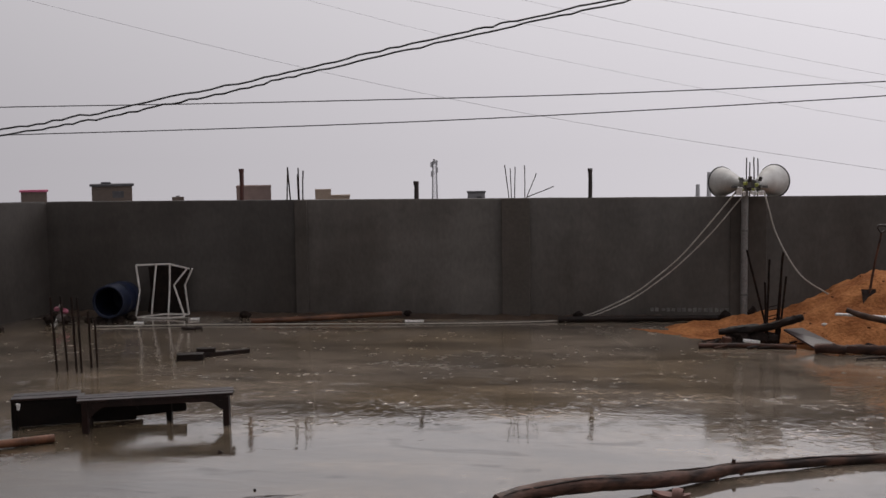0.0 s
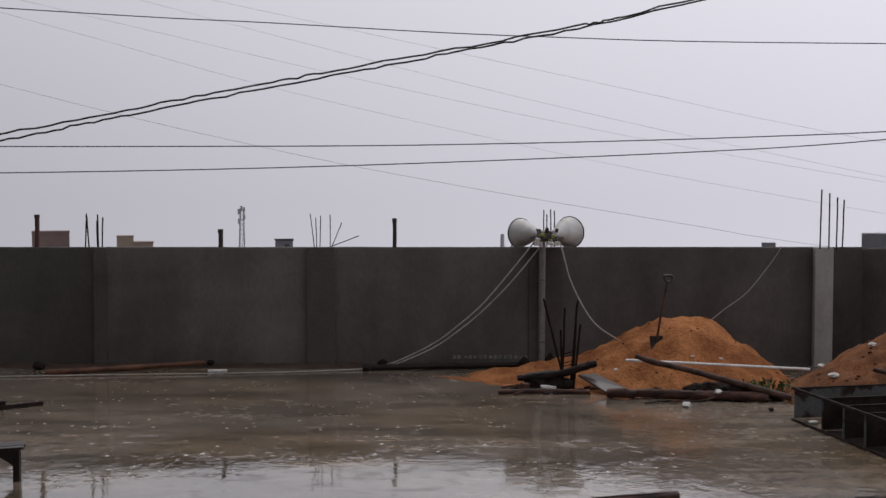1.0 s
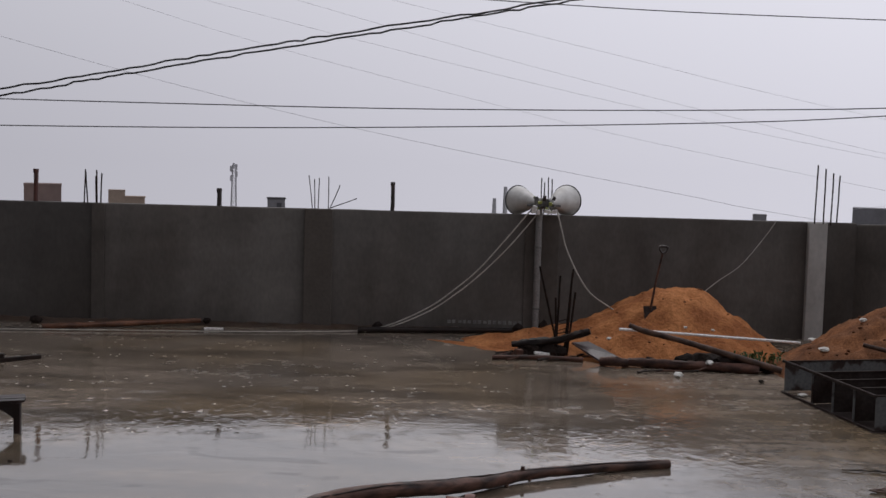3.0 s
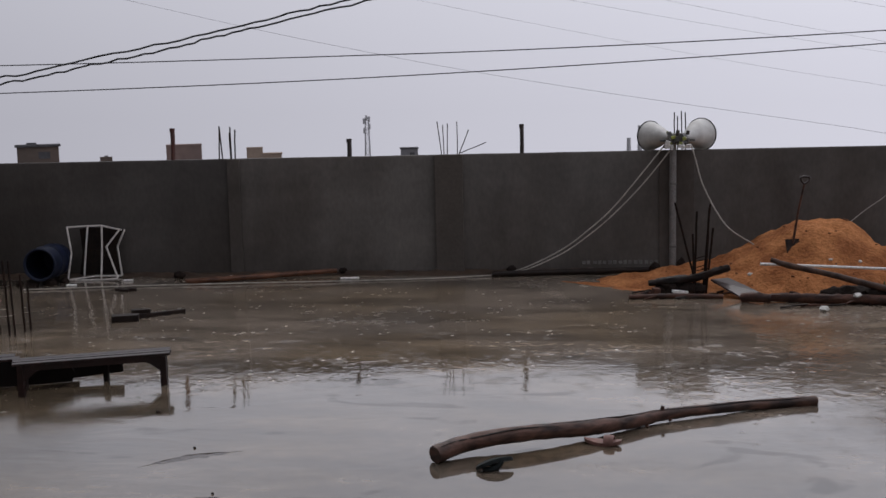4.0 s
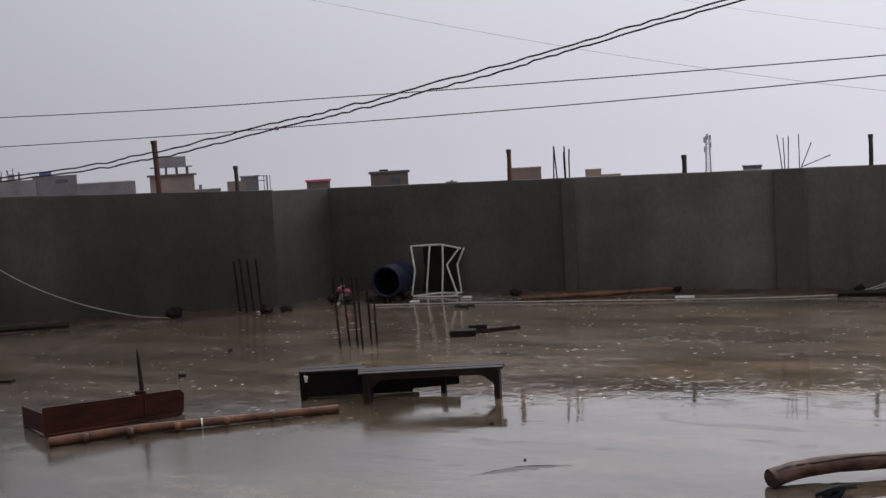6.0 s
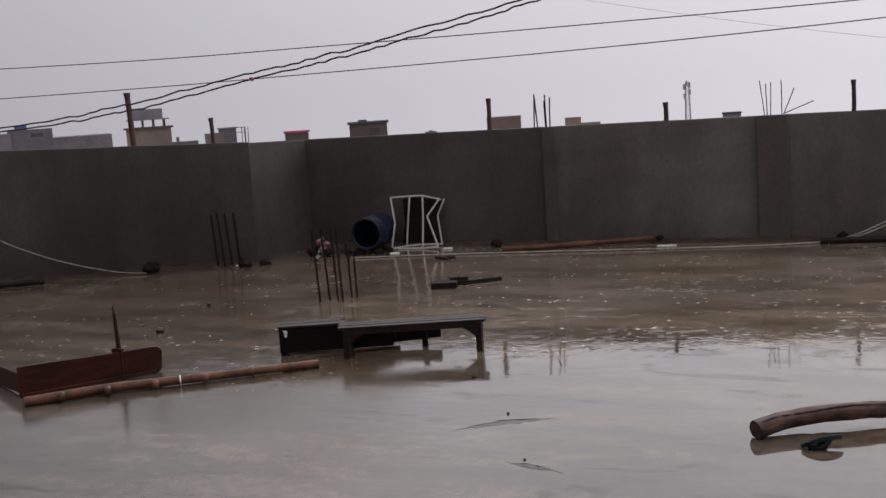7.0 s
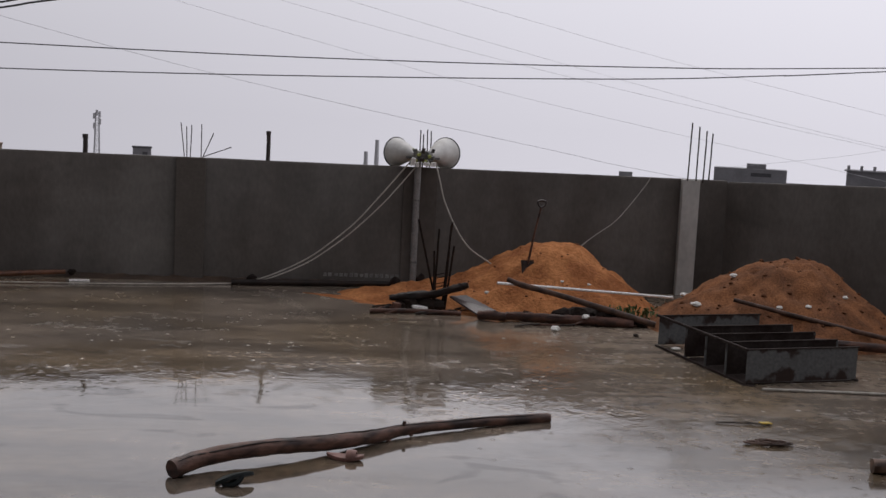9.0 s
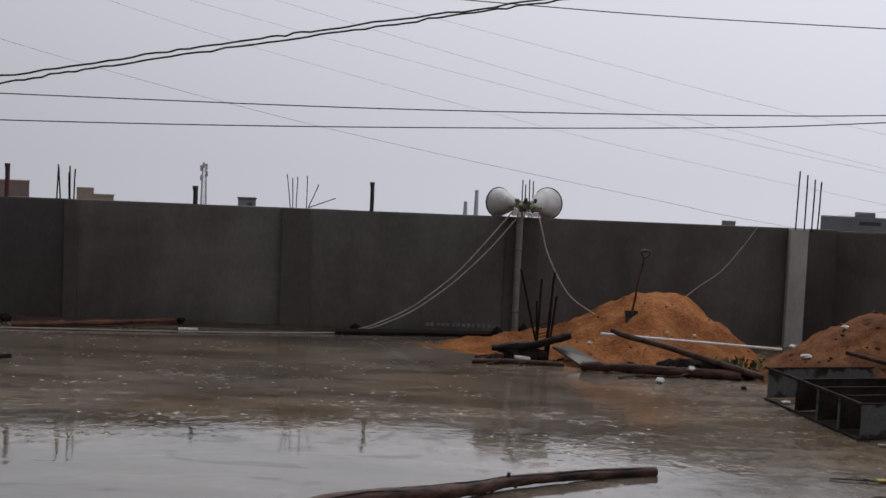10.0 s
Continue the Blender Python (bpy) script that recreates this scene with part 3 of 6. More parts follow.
pilaster(-4.83, -4.64, 0.035, M_WALL, "narrow plaster pilaster", TOP - 0.003)
pilaster(-1.73, -1.32, 0.075, M_PILLAR, "brown plaster pilaster", TOP + 0.004)
pilaster(1.5, 2.0, 0.03, M_WALL, "plastered pilaster behind the loudspeakers", TOP + 0.003)
for i in range(16):
    bm = bmesh.new()
    x = 0.42 + 0.075 * i + 0.02 * noise.noise(Vector((i * 1.7, 0, 0)))
    h = 0.05 + 0.03 * noise.noise(Vector((i * 2.3, 4, 0)))
    box(bm, (x, NORTH - 0.001, 0.13 + 0.012 * noise.noise(Vector((i, 9, 1)))), (0.05, 0.006, h), (0, 9 * noise.noise(Vector((i * 3.1, 1, 1))), 0), 0.002)
    part("lime_mark", bm, M_LIME, north, "pale lime mark low on the plaster" if i == 0 else "")
pilaster(5.665, 5.935, 0.10, M_BARE, "bare grey concrete column", TOP + 0.002)


def mud_strip(name, a, z, inward, label, wide=0.3, seed=0):
    """A low ragged ridge of washed-up mud along the foot of a wall."""
    bm = bmesh.new()
    a, z, o = Vector((*a, 0)), Vector((*z, 0)), Vector((*inward, 0))
    n = int((z - a).length / 0.06)
    rows = []
    for i in range(n + 1):
        p = a.lerp(z, i / n)
        w = wide * (0.45 + 0.9 * abs(noise.noise(p * 0.9 + Vector((seed, 0, 0)))) + 0.35 * noise.noise(p * 4))
        row = []
        for j, s in enumerate((0.0, 0.25, 0.55, 0.8, 1.0)):
            q = p + o * w * s
            h = (0.045, 0.038, 0.022, 0.012, -0.01)[j] * (1 + 0.8 * noise.noise(q * 5)) + 0.012 * noise.noise(q * 14)
            row.append(bm.verts.new((q.x, q.y, fz(q.y) + max(h, -0.01))))
        rows.append(row)
    for r, s in zip(rows, rows[1:]):
        for j in range(4):
            bm.faces.new((r[j], s[j], s[j + 1], r[j + 1]))
    low = bmesh.ops.extrude_face_region(bm, geom=bm.faces[:])
    for v in low["geom"]:
        if isinstance(v, bmesh.types.BMVert):
            v.co.z = fz(v.co.y) - 0.03
    return single(name, bm, M_MUD, (*a.xy, fz(a.y)), label, "mud", kind="stuff", smooth=True)


mud_strip("mud_strip", (-8.7, NORTH - 0.02), (2.0, NORTH - 0.02), (0, -1), "dark wet mud washed up along the foot of the wall", 0.34, 1)
# Much wider than the north strip, to paint the floor here darker.
mud_strip("mud_strip", (-16.8, 11.84), (-9.05, 15.39), (0.417, -0.909), "dark mud along the foot of the parapet, widened to darken the floor", 0.75, 5)


# ---- bars and pipes that stand out of the walls ----
def rebar_stub(name, bars, label, r=0.009, mat=M_REBAR, group="rebar stubs on the parapet"):
    """Bars from foot to tip, each a part; ribbed by uneven rings."""
    base = bars[0][0]
    ob = thing(name, base, label, "rebar", group)
    for i, (a, z) in enumerate(bars):
        bm = bmesh.new()
        n = 14
        a, z = Vector(a), Vector(z)
        tube(bm, [a.lerp(z, k / n) + 0.006 * noise.noise_vector(a * 9 + Vector((0, 0, k * 0.35))) * (k / n) for k in range(n + 1)],
             [r * (1.0 + 0.12 * (k % 2)) for k in range(n + 1)], 6)
        part("rebar", bm, mat, ob)
    return ob


W = NORTH + 0.08
rebar_stub("rebar_stub", [((-4.97, W, 1.70), (-4.95, W, 2.22)), ((-4.93, W + 0.05, 1.70), (-4.965, W + 0.05, 2.20)),
                          ((-4.78, W, 1.70), (-4.79, W, 2.21)), ((-4.74, W + 0.05, 1.70), (-4.73, W + 0.05, 2.17)), ((-4.80, W + 0.03, 1.70), (-4.81, W + 0.03, 2.12))],
           "rusty column bars standing out of the parapet", 0.011)
rebar_stub("rebar_stub", [((-1.63, W, 1.71), (-1.69, W, 2.22)), ((-1.60, W + 0.04, 1.71), (-1.61, W, 2.17)), ((-1.55, W, 1.71), (-1.54, W, 2.19)),
                          ((-1.40, W, 1.71), (-1.40, W, 2.21)), ((-1.39, W, 1.71), (-1.23, W, 2.09)), ((-1.37, W + 0.03, 1.75), (-0.98, W, 1.90))],
           "splayed and bent rusty column bars on the parapet", 0.0065)
rebar_stub("rebar_stub", [((1.73, W + 0.04, 1.71), (1.73, W + 0.04, 2.28)), ((1.78, W + 0.08, 1.71), (1.78, W + 0.08, 2.22)),
                          ((1.84, W + 0.04, 1.71), (1.83, W + 0.04, 2.29)), ((1.89, W + 0.08, 1.71), (1.89, W + 0.08, 2.27))],
           "rusty column bars behind the loudspeakers", 0.008)
rebar_stub("rebar_stub", [((5.73, NORTH - 0.1, 1.72), (5.745, NORTH - 0.1, 2.58)), ((5.86, NORTH - 0.1, 1.72), (5.865, NORTH - 0.1, 2.53)),
                          ((5.99, NORTH - 0.04, 1.70), (5.98, NORTH - 0.1, 2.47)), ((6.11, NORTH + 0.05, 1.70), (6.11, NORTH, 2.44))],
           "four tall bars on the bare concrete column", 0.01)


def wall_pipe(a, z, r, mat, label):
    bm = bmesh.new()
    tube(bm, curve([a, Vector(a).lerp(Vector(z), 0.5) + Vector((0.004, 0, 0)), z], 4), r, 12, 0.03, 3)
    ob = single("pipe_stub", bm, mat, a, label, "pipe", "pipe stubs on the parapet", smooth=True)
    bm = bmesh.new()
    d = (Vector(z) - Vector(a)).normalized()
    tube(bm, [Vector(z) - d * 0.05, Vector(z) + d * 0.006], r * 1.18, 12)
    part("socket", bm, mat, ob, smooth=True)
    return ob


wall_pipe((-5.675, W, 1.70), (-5.67, W, 2.20), 0.033, M_RUSTPIPE, "rust-red pipe stub on top of the parapet")
wall_pipe((-3.0, W, 1.70), (-3.0, W, 1.99), 0.034, M_BLACKPIPE, "short black pipe stub on the parapet")
wall_pipe((-0.46, W, 1.70), (-0.46, W, 2.15), 0.030, M_BLACKPIPE, "black pipe stub on top of the parapet")
wall_pipe((-10.60, 14.81, 1.78), (-10.62, 14.79, 2.63), 0.042, M_RUSTPIPE, "long rust-red pipe leaning on the parapet top")
wall_pipe((-9.52, 15.30, 1.75), (-9.53, 15.3, 2.18), 0.032, M_BLACKPIPE, "short leaning dark pipe on the parapet")
wall_pipe((-13.16, 13.63, 1.86), (-13.22, 13.6, 2.72), 0.04, M_BLACKPIPE, "long dark pipe leaning outwards from the parapet")


# ---- loudspeakers on their pole ----
def horn_speaker(mouth, apex, r, label):
    """A bell with a rolled rim, a throat and a driver, open towards the mouth."""
    mouth, apex = Vector(mouth), Vector(apex)
    d = (mouth - apex).normalized()
    length = (mouth - apex).length
    ob = thing("horn_loudspeaker", apex, label, "loudspeaker", "horn loudspeakers on the pole")
    side, seg = d.orthogonal().normalized(), 36
    up = d.cross(side)
    bm = bmesh.new()
    prof = [(0.0, 0.14), (0.12, 0.28), (0.3, 0.47), (0.5, 0.65), (0.7, 0.81), (0.88, 0.94), (1.0, 1.0)]
    prof += [(s - 0.0, q - 0.03) for s, q in prof[::-1]]
    rings = [[bm.verts.new(apex + d * s * length + q * r * (math.cos(a) * side + math.sin(a) * up)) for a in (2 * math.pi * j / seg for j in range(seg))] for s, q in prof]
    for a, b in zip(rings, rings[1:]):
        for j in range(seg):
            bm.faces.new((a[j], a[(j + 1) % seg], b[(j + 1) % seg], b[j]))
    part("bell", bm, M_HORN, ob, "weathered white bell", smooth=True)
    bm = bmesh.new()
    ring = [mouth + r * (math.cos(a) * side + math.sin(a) * up) for a in (2 * math.pi * j / 40 for j in range(41))]
    tube(bm, ring, 0.011, 6)
    part("rim", bm, M_RIM, ob, "dark rim", smooth=True)
    bm = bmesh.new()
    tube(bm, [apex - d * 0.16, apex - d * 0.155, apex - d * 0.04, apex - d * 0.03, apex + d * 0.03], [0.045, 0.062, 0.062, 0.04, 0.035], 16)
    part("driver", bm, M_DRIVER, ob, "dark driver unit", smooth=True)
    bm = bmesh.new()
    tube(bm, [mouth - d * length * 0.25, mouth - d * length * 0.02], 0.028, 12)
    part("reflector", bm, M_HORN, ob, smooth=True)
    return ob


horn_speaker((1.395, 17.12, 1.94), (1.645, 16.68, 1.93), 0.212, "weathered white horn loudspeaker turned out over the wall")
horn_speaker((2.13, 17.12, 1.95), (1.85, 16.68, 1.93), 0.228, "white horn loudspeaker with a dark rim")

pole = thing("speaker_pole", (1.66, 16.72, 0.0), "grey plastic pipe standing against the wall as loudspeaker pole", "pole")
bm = bmesh.new()
tube(bm, [(1.685, 16.74, -0.02), (1.685, 16.74, 0.9), (1.69, 16.74, 1.93)], 0.048, 14)
part("pipe", bm, M_GREYPIPE, pole, smooth=True)
bm = bmesh.new()
beam(bm, (1.5, 16.70, 1.88), (1.99, 16.70, 1.88), 0.05, 0.035)
part("bracket", bm, M_DRIVER, pole)
for z in (0.35, 1.25):
    bm = bmesh.new()
    tube(bm, [(1.686, 16.74, z), (1.686, 16.74, z + 0.03)], 0.053, 14)
    part("clamp", bm, M_DRIVER, pole)
rng = random.Random(12)
for i in range(26):
    bm = bmesh.new()
    x, z = rng.uniform(1.57, 1.88), rng.uniform(1.79, 2.0)
    if i % 3 == 0:
        box(bm, (x, 16.56 + 0.04 * rng.random(), z), (rng.uniform(0.03, 0.07), 0.012, rng.uniform(0.05, 0.11)), (rng.uniform(-25, 25), rng.uniform(-60, 60), rng.uniform(-30, 30)), 0.004)
    else:
        lump(bm, (x, 16.58, z), rng.uniform(0.022, 0.042), i, 0.9)
    part("wrapping", bm, (M_WHITE, M_DRIVER, M_LIMEGREEN, M_DRIVER, M_RAG, M_WHITE, M_BLACKPIPE)[i % 7], pole, "plastic and cloth tied round the joint" if i == 0 else "", smooth=i % 3 != 0)


for x, z, w, h, m in ((1.59, 1.83, 0.07, 0.11, M_WHITE), (1.65, 1.79, 0.04, 0.07, M_WHITE), (1.78, 1.80, 0.09, 0.05, M_WHITE), (1.88, 1.80, 0.07, 0.06, M_WHITE), (1.67, 1.93, 0.06, 0.04, M_LIMEGREEN),
                      (1.82, 1.91, 0.05, 0.05, M_LIMEGREEN), (1.73, 1.99, 0.05, 0.08, M_BLACKPIPE), (1.72, 1.86, 0.06, 0.05, M_BLACKPIPE)):
    bm = bmesh.new()
    box(bm, (x, 16.50, z), (w, 0.03, h), (12, 20 * math.sin(x * 40), 14 * math.cos(z * 50)), 0.008)
    part("wrapping", bm, m, pole)


def cable(name, pts, r, mat, label, category="cable", group="", n=8, seg=6):
    bm = bmesh.new()
    tube(bm, curve(pts, n), r, seg)
    return single(name, bm, mat, pts[0], label, category, group, smooth=True)


cable("speaker_cable", [(1.60, 16.62, 1.87), (1.13, 16.62, 1.29), (0.80, 16.62, 0.91), (0.47, 16.62, 0.62), (0.15, 16.62, 0.38), (-0.26, 16.6, 0.17), (-0.6, 16.55, 0.05), (-0.92, 16.45, 0.012),
                        (-2.2, 16.2, 0.0), (-4.2, 16.0, 0.0), (-5.9, 15.85, -0.005), (-7.5, 15.6, -0.01)], 0.0105, M_ROPE,
      "cream cable hanging from a loudspeaker and running along the floor", group="loudspeaker cables")
cable("speaker_cable", [(1.68, 16.6, 1.80), (1.23, 16.6, 1.25), (0.79, 16.58, 0.81), (0.47, 16.56, 0.55), (0.15, 16.54, 0.33), (-0.26, 16.5, 0.14), (-0.55, 16.46, 0.05), (-0.8, 16.4, 0.01)],
      0.0095, M_ROPE, "cream cable hanging beside the first one", group="loudspeaker cables")
cable("speaker_cable", [(1.93, 16.64, 1.83), (2.0, 16.57, 1.55), (2.07, 16.5, 1.28), (2.23, 16.35, 0.92), (2.41, 16.2, 0.66), (2.68, 16.05, 0.48), (2.75, 15.98, 0.43)], 0.0105, M_ROPE,
      "cream cable hanging down into the sand heap", group="loudspeaker cables")
cable("speaker_cable", [(3.9, 16.12, 0.66), (4.25, 16.35, 0.88), (4.6, 16.5, 1.10), (4.98, 16.74, 1.47), (5.17, 16.84, 1.70), (5.22, 16.95, 1.745)], 0.0075, M_DIMROPE,
      "cream cable rising from the sand over the wall", group="loudspeaker cables")
cable("hanging_cable", [(-14.2, 12.75, 2.05), (-13.5, 13.0, 1.62), (-13.04, 13.2, 1.25), (-12.38, 13.6, 0.66), (-11.68, 14.0, 0.26), (-10.87, 14.3, 0.02), (-10.3, 14.4, -0.03)], 0.0095, M_DIMROPE,
      "pale cable sagging from the parapet to the floor")


# ---- sand heaps ----
SURFACE = {}


def heap(name, cx, cy, rx, ry, h, mat, label, tail=None, seed=1, limit=None, east=1.0):
    """A poured heap: steep flanks, a rounded crest, a spread foot, ruts and clods."""
    bm = bmesh.new()
    nr, na = 34, 84
    def height(x, y):
        q = math.hypot((x - cx) / (rx * (east if x > cx else 1.13)), (y - cy) / ry)
        z = h * max(0.0, (1.06 - q) if q > 0.28 else 0.78 + 0.055 * (1 - (q / 0.28) ** 2) + 0.0)
        if tail:
            tx, ty, tw, tl, th = tail
            u = math.hypot((x - tx) / tl, (y - ty) / tw)
            z = max(z, th * max(0.0, 1 - u) ** 1.3) if x < tx else z
        p = Vector((x, y, seed))
        z += min(1.0, max(z, 0.0) / 0.12) * (0.05 * h * noise.noise(p * 1.7) + 0.045 * noise.noise(p * 4.2) + 0.03 * noise.noise(p * 9) + 0.012 * noise.noise(p * 19)
                                              - 0.16 * max(0.0, noise.noise(p * 2.9 + Vector((7, 3, 0))) - 0.22) - 0.12 * max(0.0, noise.noise(p * 6.5) - 0.3))
        return z
    xs = np.linspace(cx - rx * 2.4, cx + rx * 1.35, 170)
    ys = np.linspace(cy - ry * 1.45, cy + ry * 1.35, 100)
    if limit is not None:
        ys = ys[ys < limit]
    g = [[None] * len(xs) for _ in ys]
    for j, y in enumerate(ys):
        for i, x in enumerate(xs):
            edge = min(i, len(xs) - 1 - i, j, 99 if limit is not None else len(ys) - 1 - j)
            z = height(x, y) if edge > 0 else -0.05
            g[j][i] = bm.verts.new((x, y, fz(y) - 0.035 + max(-0.06, z)))
    for j in range(len(ys) - 1):
        for i in range(len(xs) - 1):
            q = (g[j][i], g[j][i + 1], g[j + 1][i + 1], g[j + 1][i])
            if max(v.co.z - fz(v.co.y) for v in q) > -0.015:
                bm.faces.new(q)
    for v in [v for v in bm.verts if not v.link_faces]:
        bm.verts.remove(v)
    low = bmesh.ops.extrude_face_region(bm, geom=bm.faces[:])
    for v in low["geom"]:
        if isinstance(v, bmesh.types.BMVert):
            v.co.z = fz(v.co.y) - 0.07
    rng = random.Random(seed)
    crest = [v.co.copy() for v in bm.verts if v.co.z - fz(v.co.y) > 0.06]
    SURFACE[mat.name] = lambda x, y: max(0.0, height(x, y) - 0.035)
    made = single(name, bm, mat, (cx, cy, fz(cy)), label, "sand", "sand heaps", smooth=True)
    bm = bmesh.new()
    for i in range(110 if mat is M_SAND2 else 60):
        c = rng.choice(crest)
        lump(bm, c + Vector((0, 0, 0.004)), rng.uniform(0.010, 0.028) * (1.3 if mat is M_SAND2 else 1), i + seed, 0.7, 1)
    single("sand_clods", bm, M_CLOD if mat is M_SAND2 else M_SAND2, (cx, cy, fz(cy)), "small clods scattered over the sand", "clods", kind="stuff")
    return made


heap("sand_mound", 3.56, 15.85, 1.58, 1.36, 1.03, M_SAND, "wet orange building sand heaped against the wall", tail=(2.9, 15.95, 1.08, 2.65, 0.52), seed=2, limit=NORTH - 0.01, east=0.90)
heap("sand_mound", 6.42, 14.35, 1.75, 1.5, 1.10, M_SAND2, "wet brown sand and rubble in a heap by the wall", seed=7, east=0.84)


# ---- long timbers on the floor ----
def timber(name, pts, radii, mat, label, category="log", group="", seg=12, rough=0.05, seed=0, knots=()):
    """A round, uneven stem through points, with stubs of cut branches."""
    line = curve(pts, 7)
    n = len(line)
    rs = [float(np.interp(i / (n - 1), np.linspace(0, 1, len(radii)), radii)) for i in range(n)]
    rs = [r * (1 + 0.06 * noise.noise(Vector((i * 0.9, seed, 0)))) for i, r in enumerate(rs)]
    bm = bmesh.new()
    tube(bm, line, rs, seg, rough, seed)
    ob = single(name, bm, mat, pts[0], label, category, group, smooth=True)
    for s, up in knots:
        i = int(s * (n - 1))
        bm = bmesh.new()
        tube(bm, [line[i], line[i] + Vector(up) * 0.7, line[i] + Vector(up)], [rs[i] * 0.5, rs[i] * 0.4, rs[i] * 0.3], 7, 0.1, seed)
        part("knot", bm, mat, ob, smooth=True)
    return ob


def on(x, y, h=0.0):
    return (x, y, fz(y) + h)


big_log = timber("log", [(-0.88, 8.20, -0.123), (-0.62, 8.42, -0.09), (-0.2, 8.6, -0.07), (0.23, 8.81, -0.09), (0.59, 9.06, -0.108),
                         (0.91, 9.29, -0.105), (1.38, 9.5, -0.108), (1.87, 9.71, -0.122), (2.19, 9.8, -0.128)],
                 [0.068, 0.062, 0.060, 0.060, 0.056, 0.046, 0.042, 0.044, 0.046], M_LOGBARK, "long crooked barked log lying in the rain water", seed=4, seg=20, rough=0.07,
                 knots=((0.62, (0.01, 0.0, 0.075)), (0.56, (0.01, -0.03, -0.06)), (0.64, (0.02, -0.03, -0.05))))
for s0, s1, a in ((0.02, 0.34, 0.9), (0.3, 0.62, 1.5), (0.55, 0.97, 1.1)):
    line = curve([(-0.88, 8.20, -0.123), (-0.62, 8.42, -0.09), (-0.2, 8.6, -0.07), (0.23, 8.81, -0.09), (0.59, 9.06, -0.108), (0.91, 9.29, -0.105), (1.38, 9.5, -0.108), (1.87, 9.71, -0.122), (2.19, 9.8, -0.128)], 7)
    rad = np.interp(np.linspace(0, 1, len(line)), np.linspace(0, 1, 9), [0.068, 0.062, 0.060, 0.060, 0.056, 0.046, 0.042, 0.044, 0.046]).tolist()
    k0, k1 = int(s0 * len(line)), int(s1 * len(line))
    bm = bmesh.new()
    tube(bm, [line[k] + rad[k] * 0.97 * Vector((0.3 * math.cos(a), -math.cos(a + 0.15 * math.sin(k * 0.6)), math.sin(a + 0.15 * math.sin(k * 0.6)))) for k in range(k0, k1)],
         [0.003 + 0.005 * math.sin(math.pi * (k - k0) / max(1, k1 - k0 - 1)) for k in range(k0, k1)], 6, 0.2, k0)
    part("bark_ridge", bm, M_DARKWOOD, big_log, "dark split ridge of bark")
timber("bamboo_pole", [on(-7.18, 8.15, 0.042), on(-6.62, 8.63, 0.052), on(-5.95, 9.07, 0.045), on(-5.03, 9.68, 0.042)], [0.046, 0.043, 0.041, 0.038], M_BAMBOO,
       "thick wet bamboo pole on the flooded floor", "pole", seed=2, rough=0.02)
bamboo = scene.objects["bamboo_pole"]
for s in (0.12, 0.27, 0.43, 0.6, 0.76, 0.9):
    p, q = Vector(on(-7.18, 8.15, 0.046)), Vector(on(-5.03, 9.68, 0.044))
    d = (q - p).normalized()
    c = p.lerp(q, s)
    bm = bmesh.new()
    tube(bm, [c - d * 0.025, c - d * 0.005, c + d * 0.01, c + d * 0.03], [0.040 - 0.006 * s, 0.0485 - 0.007 * s, 0.048 - 0.007 * s, 0.039 - 0.006 * s], 12, 0.04, int(s * 100))
    part("node_ring", bm, M_BAMBOO, bamboo, smooth=True)
bm = bmesh.new()
tube(bm, [Vector(on(-6.10, 8.965, 0.047)), Vector(on(-6.088, 8.973, 0.047))], 0.0445, 12)
part("tape", bm, M_WHITE, bamboo, "white tape round the pole")

timber("log", [on(-5.29, 16.05, 0.035), on(-4.75, 16.2, 0.045), on(-4.2, 16.36, 0.055), on(-3.7, 16.52, 0.065), on(-3.2, 16.68, 0.075)], [0.042, 0.038, 0.042, 0.036, 0.034], M_BAMBOO, "thin wet brown log lying along the wall", seed=5, rough=0.12)
timber("log", [on(-0.90, 16.42, 0.04), on(0.3, 16.56, 0.045), on(1.5, 16.68, 0.045)], [0.045, 0.042, 0.04], M_DARKWOOD, "dark soaked log lying along the wall", seed=6)
timber("log", [on(-13.4, 12.72, 0.04), on(-12.5, 13.2, 0.045), on(-11.56, 13.66, 0.05)], [0.045, 0.043, 0.038], M_DARKWOOD, "thin dark log on the floor by the parapet", seed=7)
timber("log", [on(2.28, 14.36, 0.06), on(2.45, 14.30, 0.075), on(2.62, 14.27, 0.06)], [0.055, 0.065, 0.05], M_BARK, "short thick stump of log before the sand", seed=8, rough=0.1)
timber("log", [on(2.56, 14.385, 0.055), on(2.68, 14.36, 0.06), on(3.05, 14.28, 0.065), on(3.4, 14.23, 0.055), on(3.85, 14.15, 0.062), on(4.22, 14.10, 0.05)], [0.04, 0.052, 0.06, 0.064, 0.06, 0.066], M_BARK, "thick barked log before the sand heap", seed=9, rough=0.13,
       knots=((0.8, (0.0, -0.06, -0.02)),))
timber("timber_pole", [(2.66, 14.53, 0.455), (2.85, 14.48, 0.39), (3.28, 14.37, 0.30), (3.9, 14.2, 0.145), (4.49, 14.03, 0.0)], [0.03, 0.038, 0.036, 0.042, 0.04], M_DARKPOLE,
       "dark straight pole leaning on the sand heap", "pole", seed=10)
timber("log", [(1.20, 14.98, 0.10), (1.5, 14.97, 0.135), (1.8, 14.94, 0.18), (2.12, 14.9, 0.28), (2.22, 14.88, 0.31)], [0.035, 0.06, 0.045, 0.052, 0.036], M_DARKWOOD,
       "dark wet log lying across the foot of the sand", seed=11, rough=0.2)
